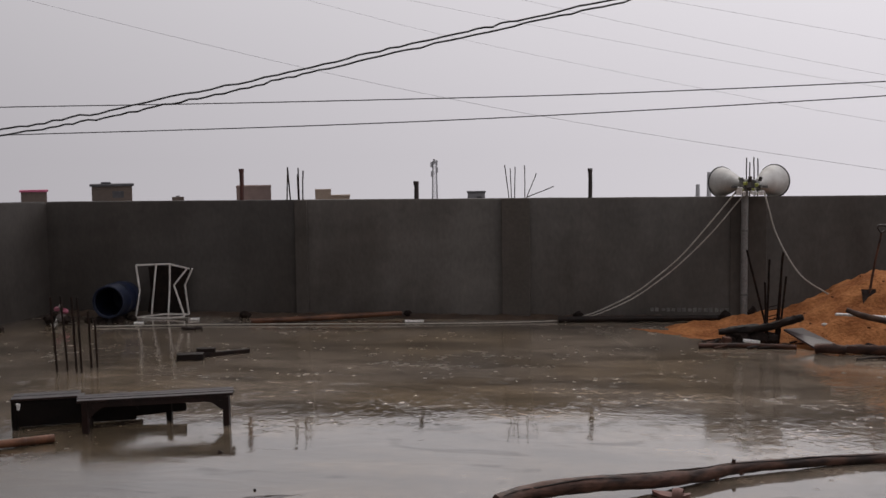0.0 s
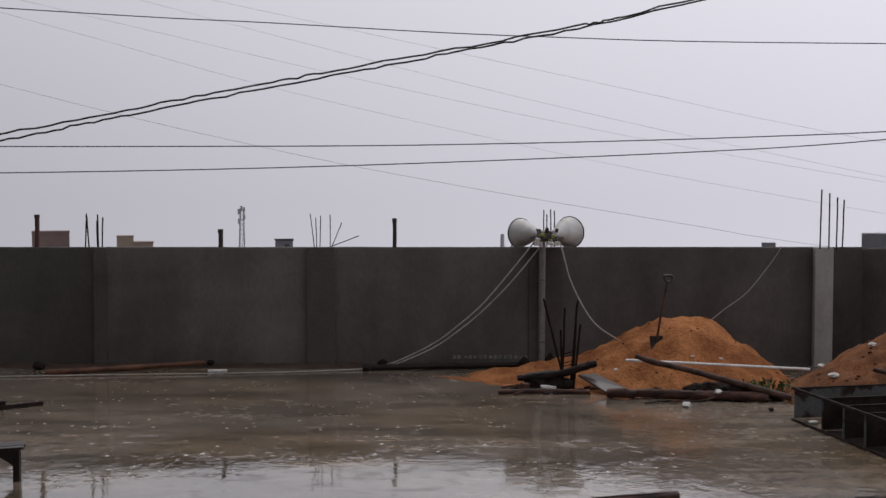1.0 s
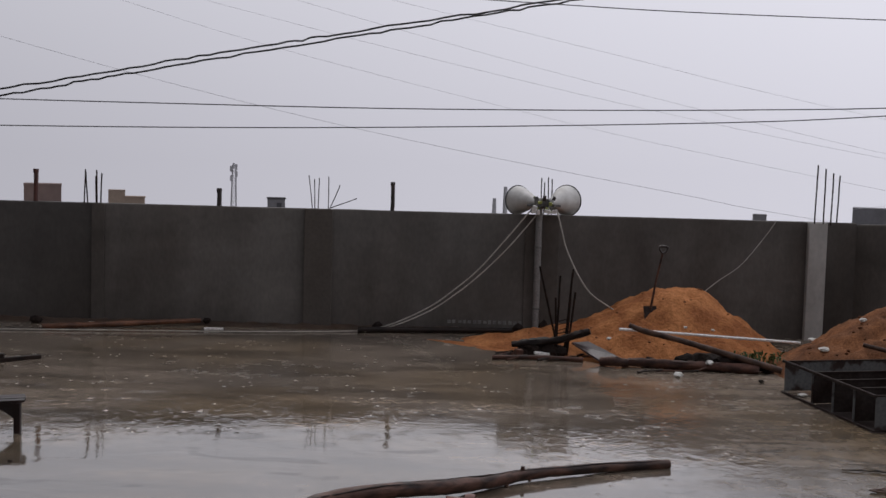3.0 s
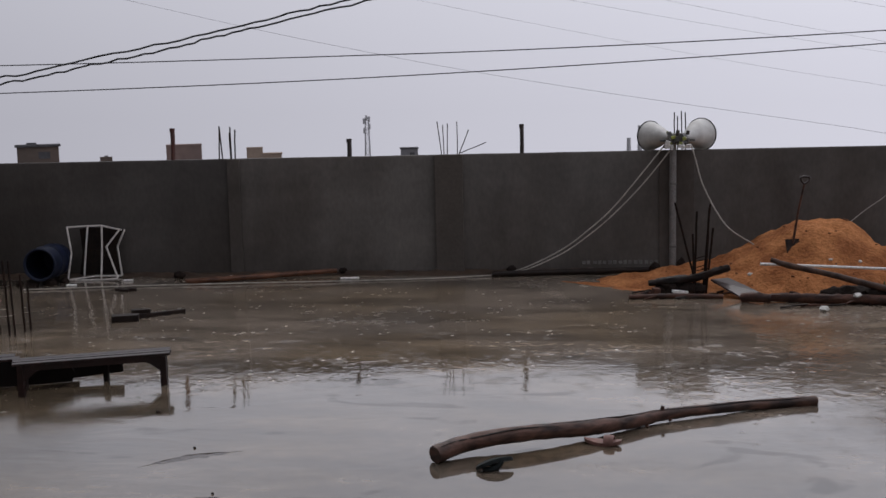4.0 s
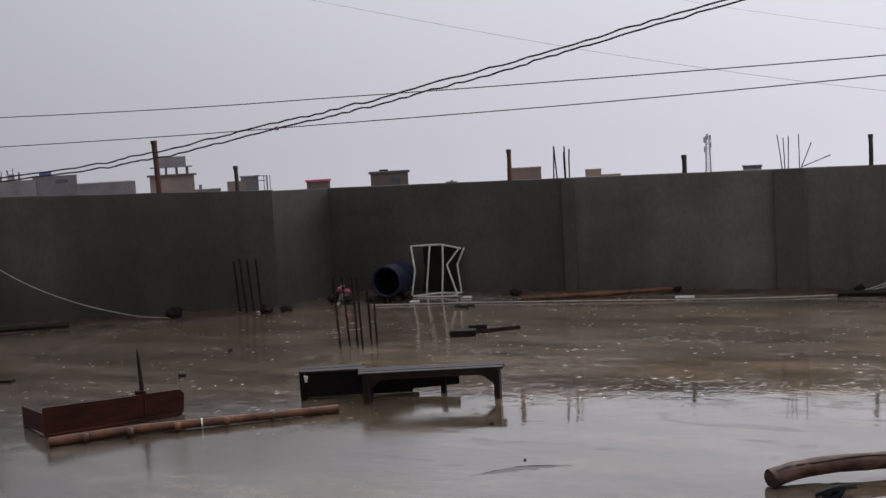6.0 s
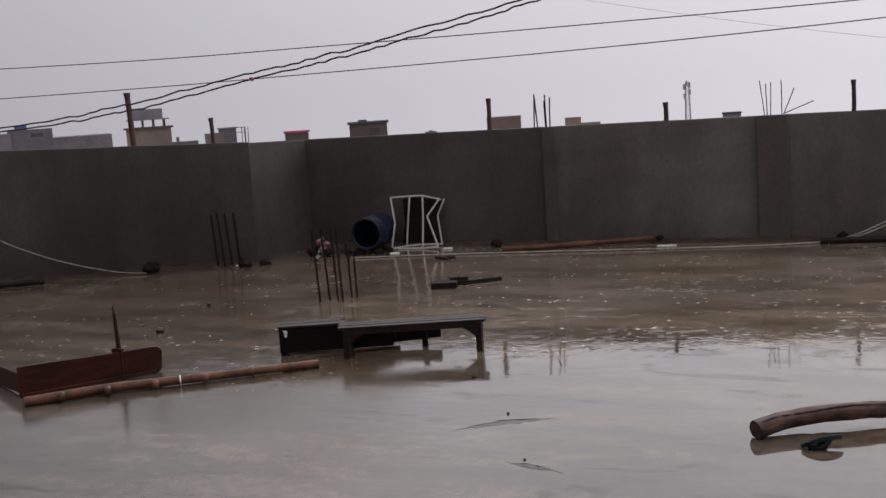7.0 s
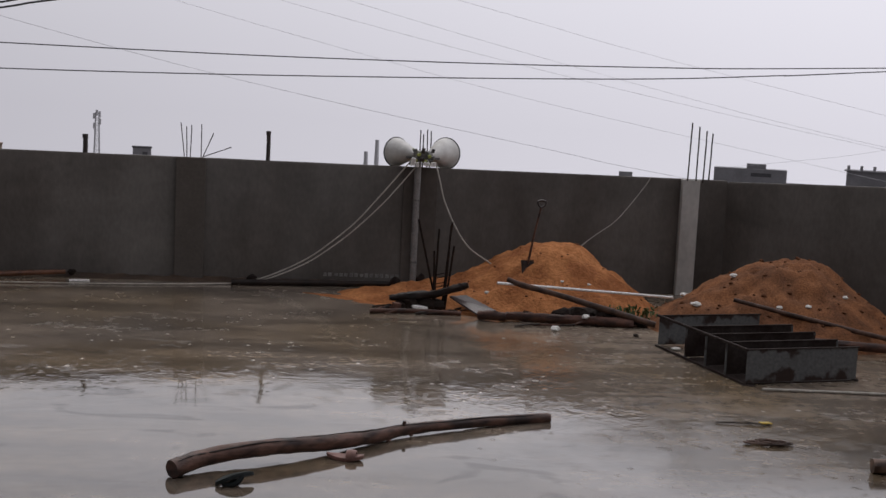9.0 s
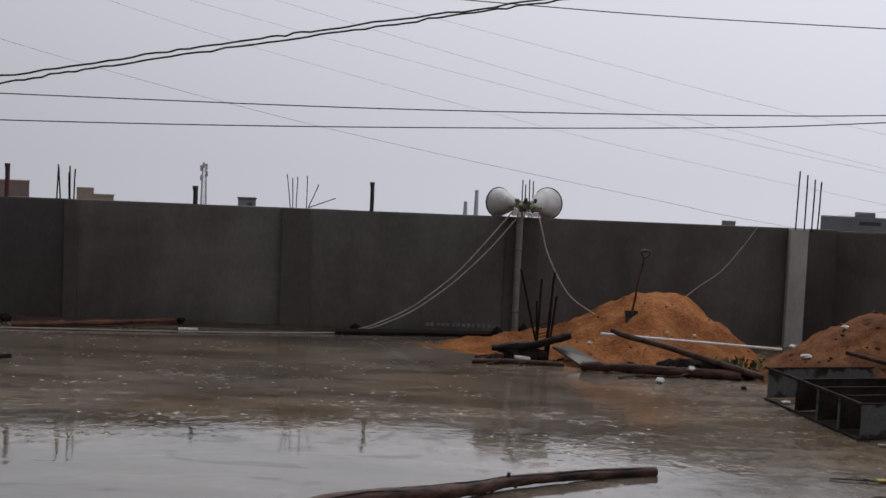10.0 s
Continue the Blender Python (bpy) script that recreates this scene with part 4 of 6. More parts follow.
timber("timber_pole", [on(0.93, 14.62, 0.03), on(1.5, 14.66, 0.035), on(2.1, 14.6, 0.03)], [0.028, 0.03, 0.028], M_BARK, "thin pole on the floor by the rebar cage", "pole", seed=12)
timber("timber_pole", [(5.30, 13.55, 0.42), (6.2, 13.25, 0.24), (7.2, 12.95, 0.06), (8.4, 12.6, -0.05)], [0.026, 0.03, 0.032, 0.032], M_DARKPOLE,
       "dark pole lying on the second sand heap", "pole", seed=13)
timber("timber_pole", [on(6.05, 12.95, 0.12), on(7.0, 12.75, 0.09), on(8.6, 12.4, 0.06)], [0.05, 0.055, 0.055], M_BARK, "brown pole at the foot of the second heap", "pole", seed=14)
timber("log", [on(4.50, 8.47, 0.06), on(4.9, 8.4, 0.06), on(5.9, 8.2, 0.06)], [0.058, 0.06, 0.06], M_PALEWOOD, "pale log end on the wet floor", seed=15)
timber("plastic_pipe", [(2.55, 14.6, 0.39), (3.78, 14.78, 0.305), (5.01, 14.95, 0.22)], [0.018, 0.018, 0.018], M_WHITE, "long white plastic pipe lying on the sand", "pipe", seed=16, rough=0.0)
timber("plastic_pipe", [on(4.66, 11.03, 0.015), on(6.1, 10.9, 0.015), on(7.6, 10.72, 0.015)], [0.015, 0.015, 0.015], M_ROPE, "pale plastic pipe on the floor before the steel rack", "pipe", seed=17, rough=0.0)


# ---- benches ----
def plank_bench(fl, fr, br, bl, h, mat, label, apron=0.06):
    """A low bench: three top planks, aprons, four legs and corner gussets, from the plan corners of its top."""
    fl, fr, br, bl = (Vector((*p, fz(p[1]))) for p in (fl, fr, br, bl))
    along, across = (fr - fl), (bl - fl)
    ob = thing("bench", (fl + br) / 2, label, "bench", "low benches in the water")
    u, v = along.normalized(), across.normalized()
    L, D = along.length, across.length
    up = Vector((0, 0, 1))
    w = D / 3
    for i in range(3):
        c = fl + v * (w * (i + 0.5)) + up * (h - 0.012 + 0.002 * (i % 2))
        bm = bmesh.new()
        beam(bm, c - u * 0.01 * i, c + u * (L - 0.012 * ((i + 1) % 2)), w - 0.008, 0.024, 0.004)
        part("plank", bm, mat, ob)
    for off, n in ((0.03, "apron"), (D - 0.03, "apron")):
        bm = bmesh.new()
        beam(bm, fl + v * off + u * 0.07 + up * (h - 0.026 - apron / 2), fl + v * off + u * (L - 0.07) + up * (h - 0.026 - apron / 2), 0.022, apron, 0.003)
        part(n, bm, mat, ob)
    for s in (0.075, L - 0.075):
        for off in (0.035, D - 0.035):
            bm = bmesh.new()
            foot = fl + u * s + v * off
            foot.z = fz(foot.y) - 0.004
            beam(bm, foot, foot + up * (h - 0.02 - (foot.z - fl.z)), 0.05, 0.06, 0.005)
            part("leg", bm, mat, ob)
            sgn = 1 if s < L / 2 else -1
            bm = bmesh.new()
            a = fl + u * (s + sgn * 0.026) + v * off + up * (h - 0.026 - apron + 0.004)
            web = [a, a + u * sgn * 0.15, a + u * sgn * 0.10 - up * 0.022, a + u * sgn * 0.035 - up * 0.075, a - up * 0.10]
            near, far = [bm.verts.new(p - v * 0.011) for p in web], [bm.verts.new(p + v * 0.011) for p in web]
            bm.faces.new(near)
            bm.faces.new(far[::-1])
            for q in range(5):
                bm.faces.new((near[q], near[(q + 1) % 5], far[(q + 1) % 5], far[q]))
            part("brace", bm, mat, ob)
    return ob


plank_bench((-4.95, 9.96), (-3.60, 10.425), (-3.69, 10.69), (-5.04, 10.225), 0.312, M_BENCH, "low dark plank bench standing in the flood water", apron=0.05)


def broken_bench():
    """A black bench of which the top is left at one end only; a deep side board, a loose rail and short legs."""
    a, z, d = Vector(on(-5.64, 10.03)), Vector(on(-4.13, 10.60)), Vector((-0.10, 0.26, 0.006))
    u, v, up = (z - a).normalized(), d.normalized(), Vector((0, 0, 1))
    ob = thing("bench", (a + z) / 2, "black soaked bench with a broken top pushed behind another", "bench", "low benches in the water")
    for i in range(2):
        bm = bmesh.new()
        c = a + v * (0.065 + 0.135 * i) + up * 0.285
        beam(bm, c, c + u * (0.66 - 0.05 * i), 0.128, 0.022, 0.004)
        part("plank", bm, M_BENCH, ob)
    bm = bmesh.new()
    side = [(0.0, 0.03), (1.13, 0.03), (1.15, 0.12), (1.12, 0.20), (0.85, 0.262), (0.0, 0.272)]
    near, far = [[bm.verts.new(a + u * x + v * off + up * y) for x, y in side] for off in (0.02, 0.045)]
    bm.faces.new(near)
    bm.faces.new(far[::-1])
    for q in range(6):
        bm.faces.new((near[q], near[(q + 1) % 6], far[(q + 1) % 6], far[q]))
    part("apron", bm, M_BLACKWOOD, ob)
    bm = bmesh.new()
    beam(bm, a + u * 0.0 + v * 0.25 + up * 0.13, a + u * 1.18 + v * 0.25 + up * 0.13, 0.022, 0.20, 0.004)
    part("apron", bm, M_BLACKWOOD, ob)
    bm = bmesh.new()
    beam(bm, a + u * 0.90 + v * 0.09 + up * 0.095, a + u * 1.60 + v * 0.09 + up * 0.128, 0.06, 0.115, 0.016)
    part("rail", bm, M_BLACKWOOD, ob, "thick rounded black rail")
    for x, off, top in ((0.035, 0.03, 0.274), (0.035, 0.24, 0.274), (1.44, 0.05, 0.22), (0.62, 0.24, 0.26)):
        bm = bmesh.new()
        foot = a + u * x + v * off - up * 0.004
        beam(bm, foot, foot + up * top, 0.045, 0.05, 0.005)
        part("leg", bm, M_BLACKWOOD, ob)
    bm = bmesh.new()
    box(bm, a + u * 0.06 + v * 0.012 + up * 0.222, (0.045, 0.014, 0.065), (8, 12, 20), 0.003)
    part("label_plate", bm, M_WHITE, ob, "small white patch on the leg")
    return ob


broken_bench()
# ---- formwork box, stake, planks ----
trough = thing("formwork_box", on(-6.9, 8.8), "red-brown formwork boards nailed into an open box", "formwork")
A, B, C = Vector(on(-7.485, 8.431)), Vector(on(-6.613, 9.424)), Vector(on(-8.02, 8.74))
bm = bmesh.new()
d, up = (B - A).normalized(), Vector((0, 0, 1))
side, span = Vector((-d.y, d.x, 0)), (B - A).length
rim = [(0, 0.0), (span - 0.03, 0.0), (span, 0.03), (span + 0.012, 0.20), (span - 0.03, 0.248), (span * 0.55, 0.255), (0.04, 0.276), (0, 0.27)]
near, far = [[bm.verts.new(A + d * x + up * z + side * off) for x, z in rim] for off in (-0.014, 0.014)]
bm.faces.new(near)
bm.faces.new(far[::-1])
for q in range(8):
    bm.faces.new((near[q], near[(q + 1) % 8], far[(q + 1) % 8], far[q]))
part("board", bm, M_REDWOOD, trough)
bm = bmesh.new()
beam(bm, A + Vector((-0.01, 0.03, 0.118)), C + Vector((0, 0.03, 0.10)), 0.026, 0.19, 0.006)
part("board", bm, M_REDWOOD, trough)
bm = bmesh.new()
beam(bm, A.lerp(B, 0.70) + side * 0.03 + up * 0.0, A.lerp(B, 0.70) + side * 0.03 + up * 0.285, 0.04, 0.11, 0.006)
part("cleat", bm, M_REDWOOD, trough)
bm = bmesh.new()
foot = A.lerp(B, 0.715) + side * 0.07
tube(bm, [foot, foot + up * 0.34, foot + Vector((-0.012, 0, 0.58)), foot + Vector((-0.018, 0, 0.70))], [0.022, 0.02, 0.015, 0.004], 7, 0.1, 3)
part("stake", bm, M_DARKWOOD, trough, "sharp dark stake")
bm = bmesh.new()
a, b = A + d * 0.02 - side * 0.06 + up * 0.014, B - d * 0.06 - side * 0.05 + up * 0.014
beam(bm, a, b, 0.05, 0.03, 0.005)
part("batten", bm, M_REDWOOD, trough, "red-brown batten along the foot")


def plank(pts, w, h, mat, label, lift=0.0, name="plank"):
    bm = bmesh.new()
    beam(bm, on(*pts[0], h / 2 + lift), on(*pts[1], h / 2 + lift), w, h, 0.006)
    return single(name, bm, mat, on(*pts[0]), label, "plank")


plank(((-10.5, 10.22), (-9.66, 10.42)), 0.10, 0.03, M_DARKWOOD, "split dark plank lying in the water")
plank(((-5.27, 13.50), (-4.62, 13.95)), 0.06, 0.05, M_DARKWOOD, "short dark batten on the wet floor")
plank(((-5.36, 13.42), (-5.05, 13.50)), 0.16, 0.075, M_DARKWOOD, "dark wooden block beside the batten")
plank(((-5.20, 13.66), (-4.98, 13.72)), 0.1, 0.1, M_DARKWOOD, "dark wooden block behind the batten")
bm = bmesh.new()
quad = [Vector(p) for p in ((1.98, 14.9, 0.16), (2.22, 15.0, 0.165), (2.57, 14.55, 0.03), (2.33, 14.45, -0.02))]
lo, hi = [bm.verts.new(p - Vector((0, 0, 0.025))) for p in quad], [bm.verts.new(p) for p in quad]
bm.faces.new(hi)
bm.faces.new(lo[::-1])
for q in range(4):
    bm.faces.new((lo[q], lo[(q + 1) % 4], hi[(q + 1) % 4], hi[q]))
bmesh.ops.bevel(bm, geom=bm.edges[:], offset=0.004, segments=1, affect="EDGES")
single("board", bm, M_WETBOARD, quad[3], "wet grey board sloping off the foot of the sand heap", "board")
bm = bmesh.new()
box(bm, on(1.28, 14.78, 0.06), (0.10, 0.09, 0.11), (4, 8, 20), 0.012)
single("wood_block", bm, M_BARK, on(1.28, 14.78), "small wooden block beside the thin pole", "block")
bm = bmesh.new()
box(bm, (1.59, 14.86, fz(14.86) + 0.05), (0.20, 0.10, 0.035), (0, 6, 8), 0.008)
single("plastic_piece", bm, M_WHITE, on(1.59, 14.86), "white plastic piece beside the rebar cage", "litter")
bm = bmesh.new()
for i, (x, y, r) in enumerate(((1.35, 15.0, 0.10), (1.5, 15.02, 0.15), (1.68, 15.02, 0.14), (1.85, 15.05, 0.12), (1.2, 15.0, 0.05))):
    lump(bm, on(x, y, r * 0.4), r, i + 4, 0.75)
single("rubble_pile", bm, M_RUBBLE, on(1.4, 15.2), "dark wet rubble at the foot of the sand", "rubble", kind="stuff")
# Black lumps fill the hollow under the pole in place of its shade.
bm = bmesh.new()
for i, (x, y, r) in enumerate(((3.4, 14.42, 0.16), (3.62, 14.40, 0.2), (3.9, 14.32, 0.19), (2.95, 14.5, 0.1), (4.15, 14.27, 0.13), (4.35, 14.2, 0.1), (3.75, 14.2, 0.09))):
    lump(bm, on(x, y, r * 0.4), r, i + 14, 0.7)
single("rubble_pile", bm, M_RUBBLE, on(3.6, 14.4), "black lumps standing in for the shaded hollow under the leaning pole", "rubble", kind="stuff")


# ---- sticks and litter about the logs ----
rng = random.Random(21)
for i in range(16):
    x, y = (rng.uniform(0.95, 2.25), rng.uniform(14.55, 15.05)) if i < 9 else (rng.uniform(2.8, 4.4), rng.uniform(13.95, 14.3))
    a, l = rng.uniform(-0.5, 0.5), rng.uniform(0.12, 0.34)
    d = Vector((math.cos(a), math.sin(a), 0)) * l / 2
    c = Vector(on(x, y, 0.016))
    bm = bmesh.new()
    tube(bm, curve([c - d, c + Vector((0, 0.01, 0.012)), c + d + Vector((0, 0, rng.uniform(0, 0.05)))], 4), [rng.uniform(0.008, 0.02)] * 9, 6, 0.25, i)
    single("stick", bm, M_DARKWOOD if i % 3 else M_BARK, c, "short dark wet stick lying by the logs", "stick", "sticks by the logs", smooth=True)


def stone(x, y, h, r, mat, label, seed, flat=0.6, category="stone"):
    bm = bmesh.new()
    lump(bm, on(x, y, h), r, seed, flat)
    return single("stone" if category == "stone" else "clod", bm, mat, on(x, y), label, category, smooth=False)


stone(3.15, 13.80, 0.025, 0.058, M_STONE, "white stone on the wet floor before the logs", 1)
stone(3.62, 14.16, 0.12, 0.05, M_STONE, "small white stone by the log", 2)


def pebble(heap_name, x, y, rad, label, seed, flat=0.6):
    """A white stone half sunk in the sand of a heap."""
    return stone(x, y, SURFACE[heap_name](x, y) + rad * 0.25, rad, M_STONE, label, seed, flat)


stone(4.37, 12.86, 0.015, 0.06, M_STONE, "flat white scrap by the steel rack", 23, 0.3)
pebble("wet_brown_sand", 5.60, 14.35, 0.051, "white stone high on the brown heap", 4, 0.5)
pebble("wet_brown_sand", 5.02, 14.05, 0.070, "flat white slab piece at the heap's foot", 5, 0.4)
pebble("wet_brown_sand", 5.87, 13.49, 0.039, "white pebble on the brown heap", 6)
pebble("wet_brown_sand", 6.22, 13.44, 0.039, "white pebble on the brown heap", 7)
pebble("wet_brown_sand", 6.78, 13.63, 0.035, "white pebble on the brown heap", 8)
pebble("wet_brown_sand", 5.25, 15.15, 0.062, "white stone between heap and column", 10, 0.5)
pebble("wet_orange_sand", 2.51, 15.1, 0.035, "white pebble on the orange sand", 9)
pebble("wet_orange_sand", 3.49, 14.99, 0.025, "white pebble on the orange sand", 11)
pebble("wet_orange_sand", 3.87, 15.04, 0.025, "white pebble on the orange sand", 12)
stone(4.10, 13.55, 0.02, 0.035, M_RUBBLE, "dark clod on the wet floor", 10, category="clod")
stone(-10.28, 14.50, 0.08, 0.13, M_RUBBLE, "black wet clod at the foot of the parapet", 11, 0.9, "clod")
stone(-9.0, 15.05, 0.05, 0.12, M_RUBBLE, "dark rubble in the corner", 12, 0.6, "clod")
stone(-8.75, 15.2, 0.03, 0.1, M_RUBBLE, "dark rubble in the corner", 13, 0.5, "clod")
stone(-5.55, 16.55, 0.05, 0.085, M_RUBBLE, "dark clod at the foot of the wall", 14, 0.7, "clod")
stone(-3.12, 16.72, 0.07, 0.055, M_RUBBLE, "dark clod by the log's end", 15, 0.9, "clod")
stone(-0.62, 16.68, 0.06, 0.07, M_RUBBLE, "dark clod at the foot of the wall", 16, 0.9, "clod")
stone(-13.1, 13.25, 0.07, 0.13, M_RUBBLE, "dark clod at the foot of the parapet", 17, 0.8, "clod")
stone(1.42, 16.6, 0.06, 0.08, M_RUBBLE, "dark clod at the foot of the pole", 18, 1.2, "clod")
stone(1.78, 16.5, 0.14, 0.07, M_RUBBLE, "dark clod at the foot of the pole", 19, 1.3, "clod")
stone(-8.35, 16.1, 0.03, 0.06, M_STONE, "white stone in the corner", 20)
stone(-9.45, 14.95, 0.015, 0.06, M_STONE, "flat white scrap by the corner bars", 21, 0.3)
stone(-9.1, 15.02, 0.015, 0.05, M_STONE, "flat white scrap by the corner bars", 22, 0.3)
for x, y, w in ((-6.95, 15.95, 0.14), (-6.25, 16.35, 0.13), (-2.95, 16.35, 0.27), (-4.75, 16.6, 0.1)):
    bm = bmesh.new()
    box(bm, on(x, y, 0.015), (w, 0.07, 0.025), (0, 0, 6), 0.006)
    single("plastic_scrap", bm, M_WHITE, on(x, y), "white plastic scrap on the wet floor", "litter", "white scraps along the wall")
for i, (x, y, w) in enumerate(((-6.02, 15.5, 0.2), (-5.9, 15.55, 0.12), (-7.65, 10.9, 0.09), (-7.9, 12.3, 0.05))):
    bm = bmesh.new()
    box(bm, on(x, y, 0.02), (w, 0.07, 0.04), (3, 5, 14 * i), 0.01)
    single("wood_scrap", bm, M_DARKWOOD, on(x, y), "dark scrap of wood on the wet floor", "litter", "wood scraps on the floor")

# ---- bars out of the floor ----
def floor_bars(name, at, bars, label, r=0.009):
    return rebar_stub(name, [(on(x, y, -0.02), (x + dx, y + dy, fz(y) + h)) for x, y, dx, dy, h in bars], label, r, group="column bars out of the floor")


floor_bars("rebar_stub", 0, [(-6.49, 12.58, -0.05, 0, 0.88), (-6.43, 12.72, -0.055, 0, 0.88), (-6.27, 12.62, -0.03, 0, 0.88), (-6.18, 12.57, -0.03, 0, 0.88),
                             (-6.19, 12.84, -0.02, 0, 0.68), (-6.12, 12.85, -0.015, 0, 0.58)], "six rusty column bars standing out of the floor", 0.0125)
floor_bars("rebar_stub", 0, [(-9.41, 14.96, -0.05, 0, 0.80), (-9.29, 14.96, -0.07, 0, 0.83), (-9.21, 15.04, -0.07, 0, 0.80), (-9.15, 15.16, -0.05, 0, 0.80)],
           "four rusty column bars by the corner", 0.016)
cage = floor_bars("rebar_cage", 0, [(1.78, 14.95, -0.02, 0, 0.78), (1.80, 15.10, 0.03, 0, 1.05), (1.94, 15.12, 0.05, 0, 1.10), (1.93, 14.98, 0.09, 0, 0.85),
                                    (1.84, 15.0, -0.30, 0, 1.18), (1.90, 15.05, 0.09, 0, 1.15)], "rusty column cage with leaning bars", 0.013)
for z in (0.12, 0.3, 0.42):
    bm = bmesh.new()
    q = [on(1.77, 14.94, z), on(1.95, 14.96, z + 0.03), on(1.95, 15.13, z + 0.05), on(1.79, 15.11, z + 0.01), on(1.77, 14.94, z)]
    tube(bm, q, 0.006, 5)
    part("stirrup", bm, M_REBAR, cage)

# ---- drum, white frame, small things in the corner ----
drum = thing("plastic_drum", (-7.5, 16.2, 0.0), "open blue plastic drum lying on its side", "drum")
a, d = Vector((-7.40, 15.93, 0.30)), Vector((-0.05, 0.99, 0.0)).normalized()
side = d.cross(Vector((0, 0, 1))).normalized()
up = side.cross(d)
bm = bmesh.new()
prof = [(0.0, 0.255), (0.012, 0.275), (0.05, 0.28), (0.07, 0.265), (0.22, 0.285), (0.24, 0.294), (0.27, 0.294), (0.29, 0.285), (0.5, 0.285), (0.52, 0.294), (0.55, 0.294), (0.57, 0.285),
        (0.74, 0.275), (0.78, 0.25), (0.785, 0.0001)]
inner = [(0.77, 0.0001), (0.76, 0.24), (0.5, 0.275), (0.06, 0.262), (0.012, 0.24), (0.0, 0.255)]
rings = [[bm.verts.new(a + d * s + q * (math.cos(t) * side + math.sin(t) * up)) for t in (2 * math.pi * j / 32 for j in range(32))] for s, q in ((s * 0.9, q * 0.86) for s, q in prof + inner)]
for p, q in zip(rings, rings[1:]):
    for j in range(32):
        bm.faces.new((p[j], p[(j + 1) % 32], q[(j + 1) % 32], q[j]))
bmesh.ops.remove_doubles(bm, verts=bm.verts, dist=0.0005)
part("body", bm, M_BLUE, drum, smooth=True)
bm = bmesh.new()
tube(bm, [a - d * 0.004 + 0.23 * (math.cos(t) * side + math.sin(t) * up) for t in (2 * math.pi * j / 32 for j in range(33))], 0.014, 6)
part("rim", bm, M_BLUE, drum, smooth=True)

bm = bmesh.new()
for i, (x, y, r) in enumerate(((-7.55, 16.0, 0.09), (-7.3, 16.05, 0.085), (-7.42, 16.3, 0.1), (-7.5, 16.55, 0.1), (-7.65, 16.2, 0.08), (-7.2, 16.3, 0.07), (-7.8, 16.1, 0.06))):
    lump(bm, on(x, y, r * 0.3), r, i + 50, 0.7)
single("rubble_pile", bm, M_RUBBLE, on(-7.45, 16.2), "dark wet rubble under the blue drum", "rubble", kind="stuff")
stand = thing("broken_stand", (-6.8, 16.5, 0.0), "bent white-painted steel stand with a broken frame", "stand")


def fpt(px, pz, y=16.4):
    return (-7.195 + px * 0.0040, y, pz * 0.00388)


for name, pts in (("top_bar", [fpt(8, 205), fpt(70, 208), fpt(137, 210), fpt(216, 192)]),
                  ("leg", [fpt(8, 205), fpt(20, 105), fpt(0, 0)]), ("leg", [fpt(56, 200, 16.7), fpt(38, 60, 16.7), fpt(32, 5, 16.7)]),
                  ("leg", [fpt(141, 208), fpt(137, 110), fpt(128, 0)]), ("leg", [fpt(205, 190), fpt(154, 128), fpt(192, 10)]),
                  ("leg", [fpt(208, 188, 16.6), fpt(168, 120, 16.7), fpt(180, 5, 16.7)]),
                  ("bottom_bar", [fpt(0, 3), fpt(65, 2), fpt(128, 2), fpt(192, 8, 16.4)]), ("bottom_bar", [fpt(0, 3), fpt(80, 6, 16.7), fpt(180, 6, 16.7)])):
    bm = bmesh.new()
    for p, q in zip(pts, pts[1:]):
        beam(bm, p, q, 0.022, 0.022, 0.003)
    part(name, bm, M_FRAMEW, stand)
bm = bmesh.new()
quad = [Vector(fpt(*p)) for p in ((14, 12, 16.72), (170, 12, 16.72), (158, 110, 16.73), (196, 186, 16.72), (60, 196, 16.72), (22, 190, 16.72), (28, 100, 16.73))]
front = [bm.verts.new(p) for p in quad]
back = [bm.verts.new(p + Vector((0, 0.012, 0))) for p in quad]
bm.faces.new(front)
bm.faces.new(back[::-1])
for q in range(7):
    bm.faces.new((front[q], front[(q + 1) % 7], back[(q + 1) % 7], back[q]))
part("panel", bm, M_BACKCLOTH, stand, "dark brown torn cloth panel")
bag = thing("plastic_bag", (-8.15, 15.9, 0.0), "crumpled red and white plastic bag in the corner", "bag")
for i, (x, z, r, m) in enumerate(((-8.12, 0.08, 0.08, M_RAGW), (-8.05, 0.17, 0.06, M_RED), (-8.17, 0.2, 0.05, M_RED), (-8.1, 0.25, 0.035, M_RAGW), (-8.26, 0.06, 0.1, M_RUBBLE), (-8.0, 0.05, 0.08, M_RUBBLE), (-8.15, 0.15, 0.05, M_RUBBLE))):
    bm = bmesh.new()
    lump(bm, (x, 15.9 - 0.02 * i, z), r * 0.85, i + 30, 0.9)
    part("fold", bm, m, bag)


# ---- steel rack lying on its back ----
rack = thing("steel_rack", on(5.0, 12.1), "grey steel shelving rack with rust, lying on its back", "rack")
P0, PX, PY = Vector(on(4.55, 11.24)), Vector((1.36, 0.28, 0.006)), Vector((-0.36, 1.77, 0.039))
UP = Vector((0, 0, 0.375))


def rk(u, v, w):
    return P0 + PX * u + PY * v + UP * w


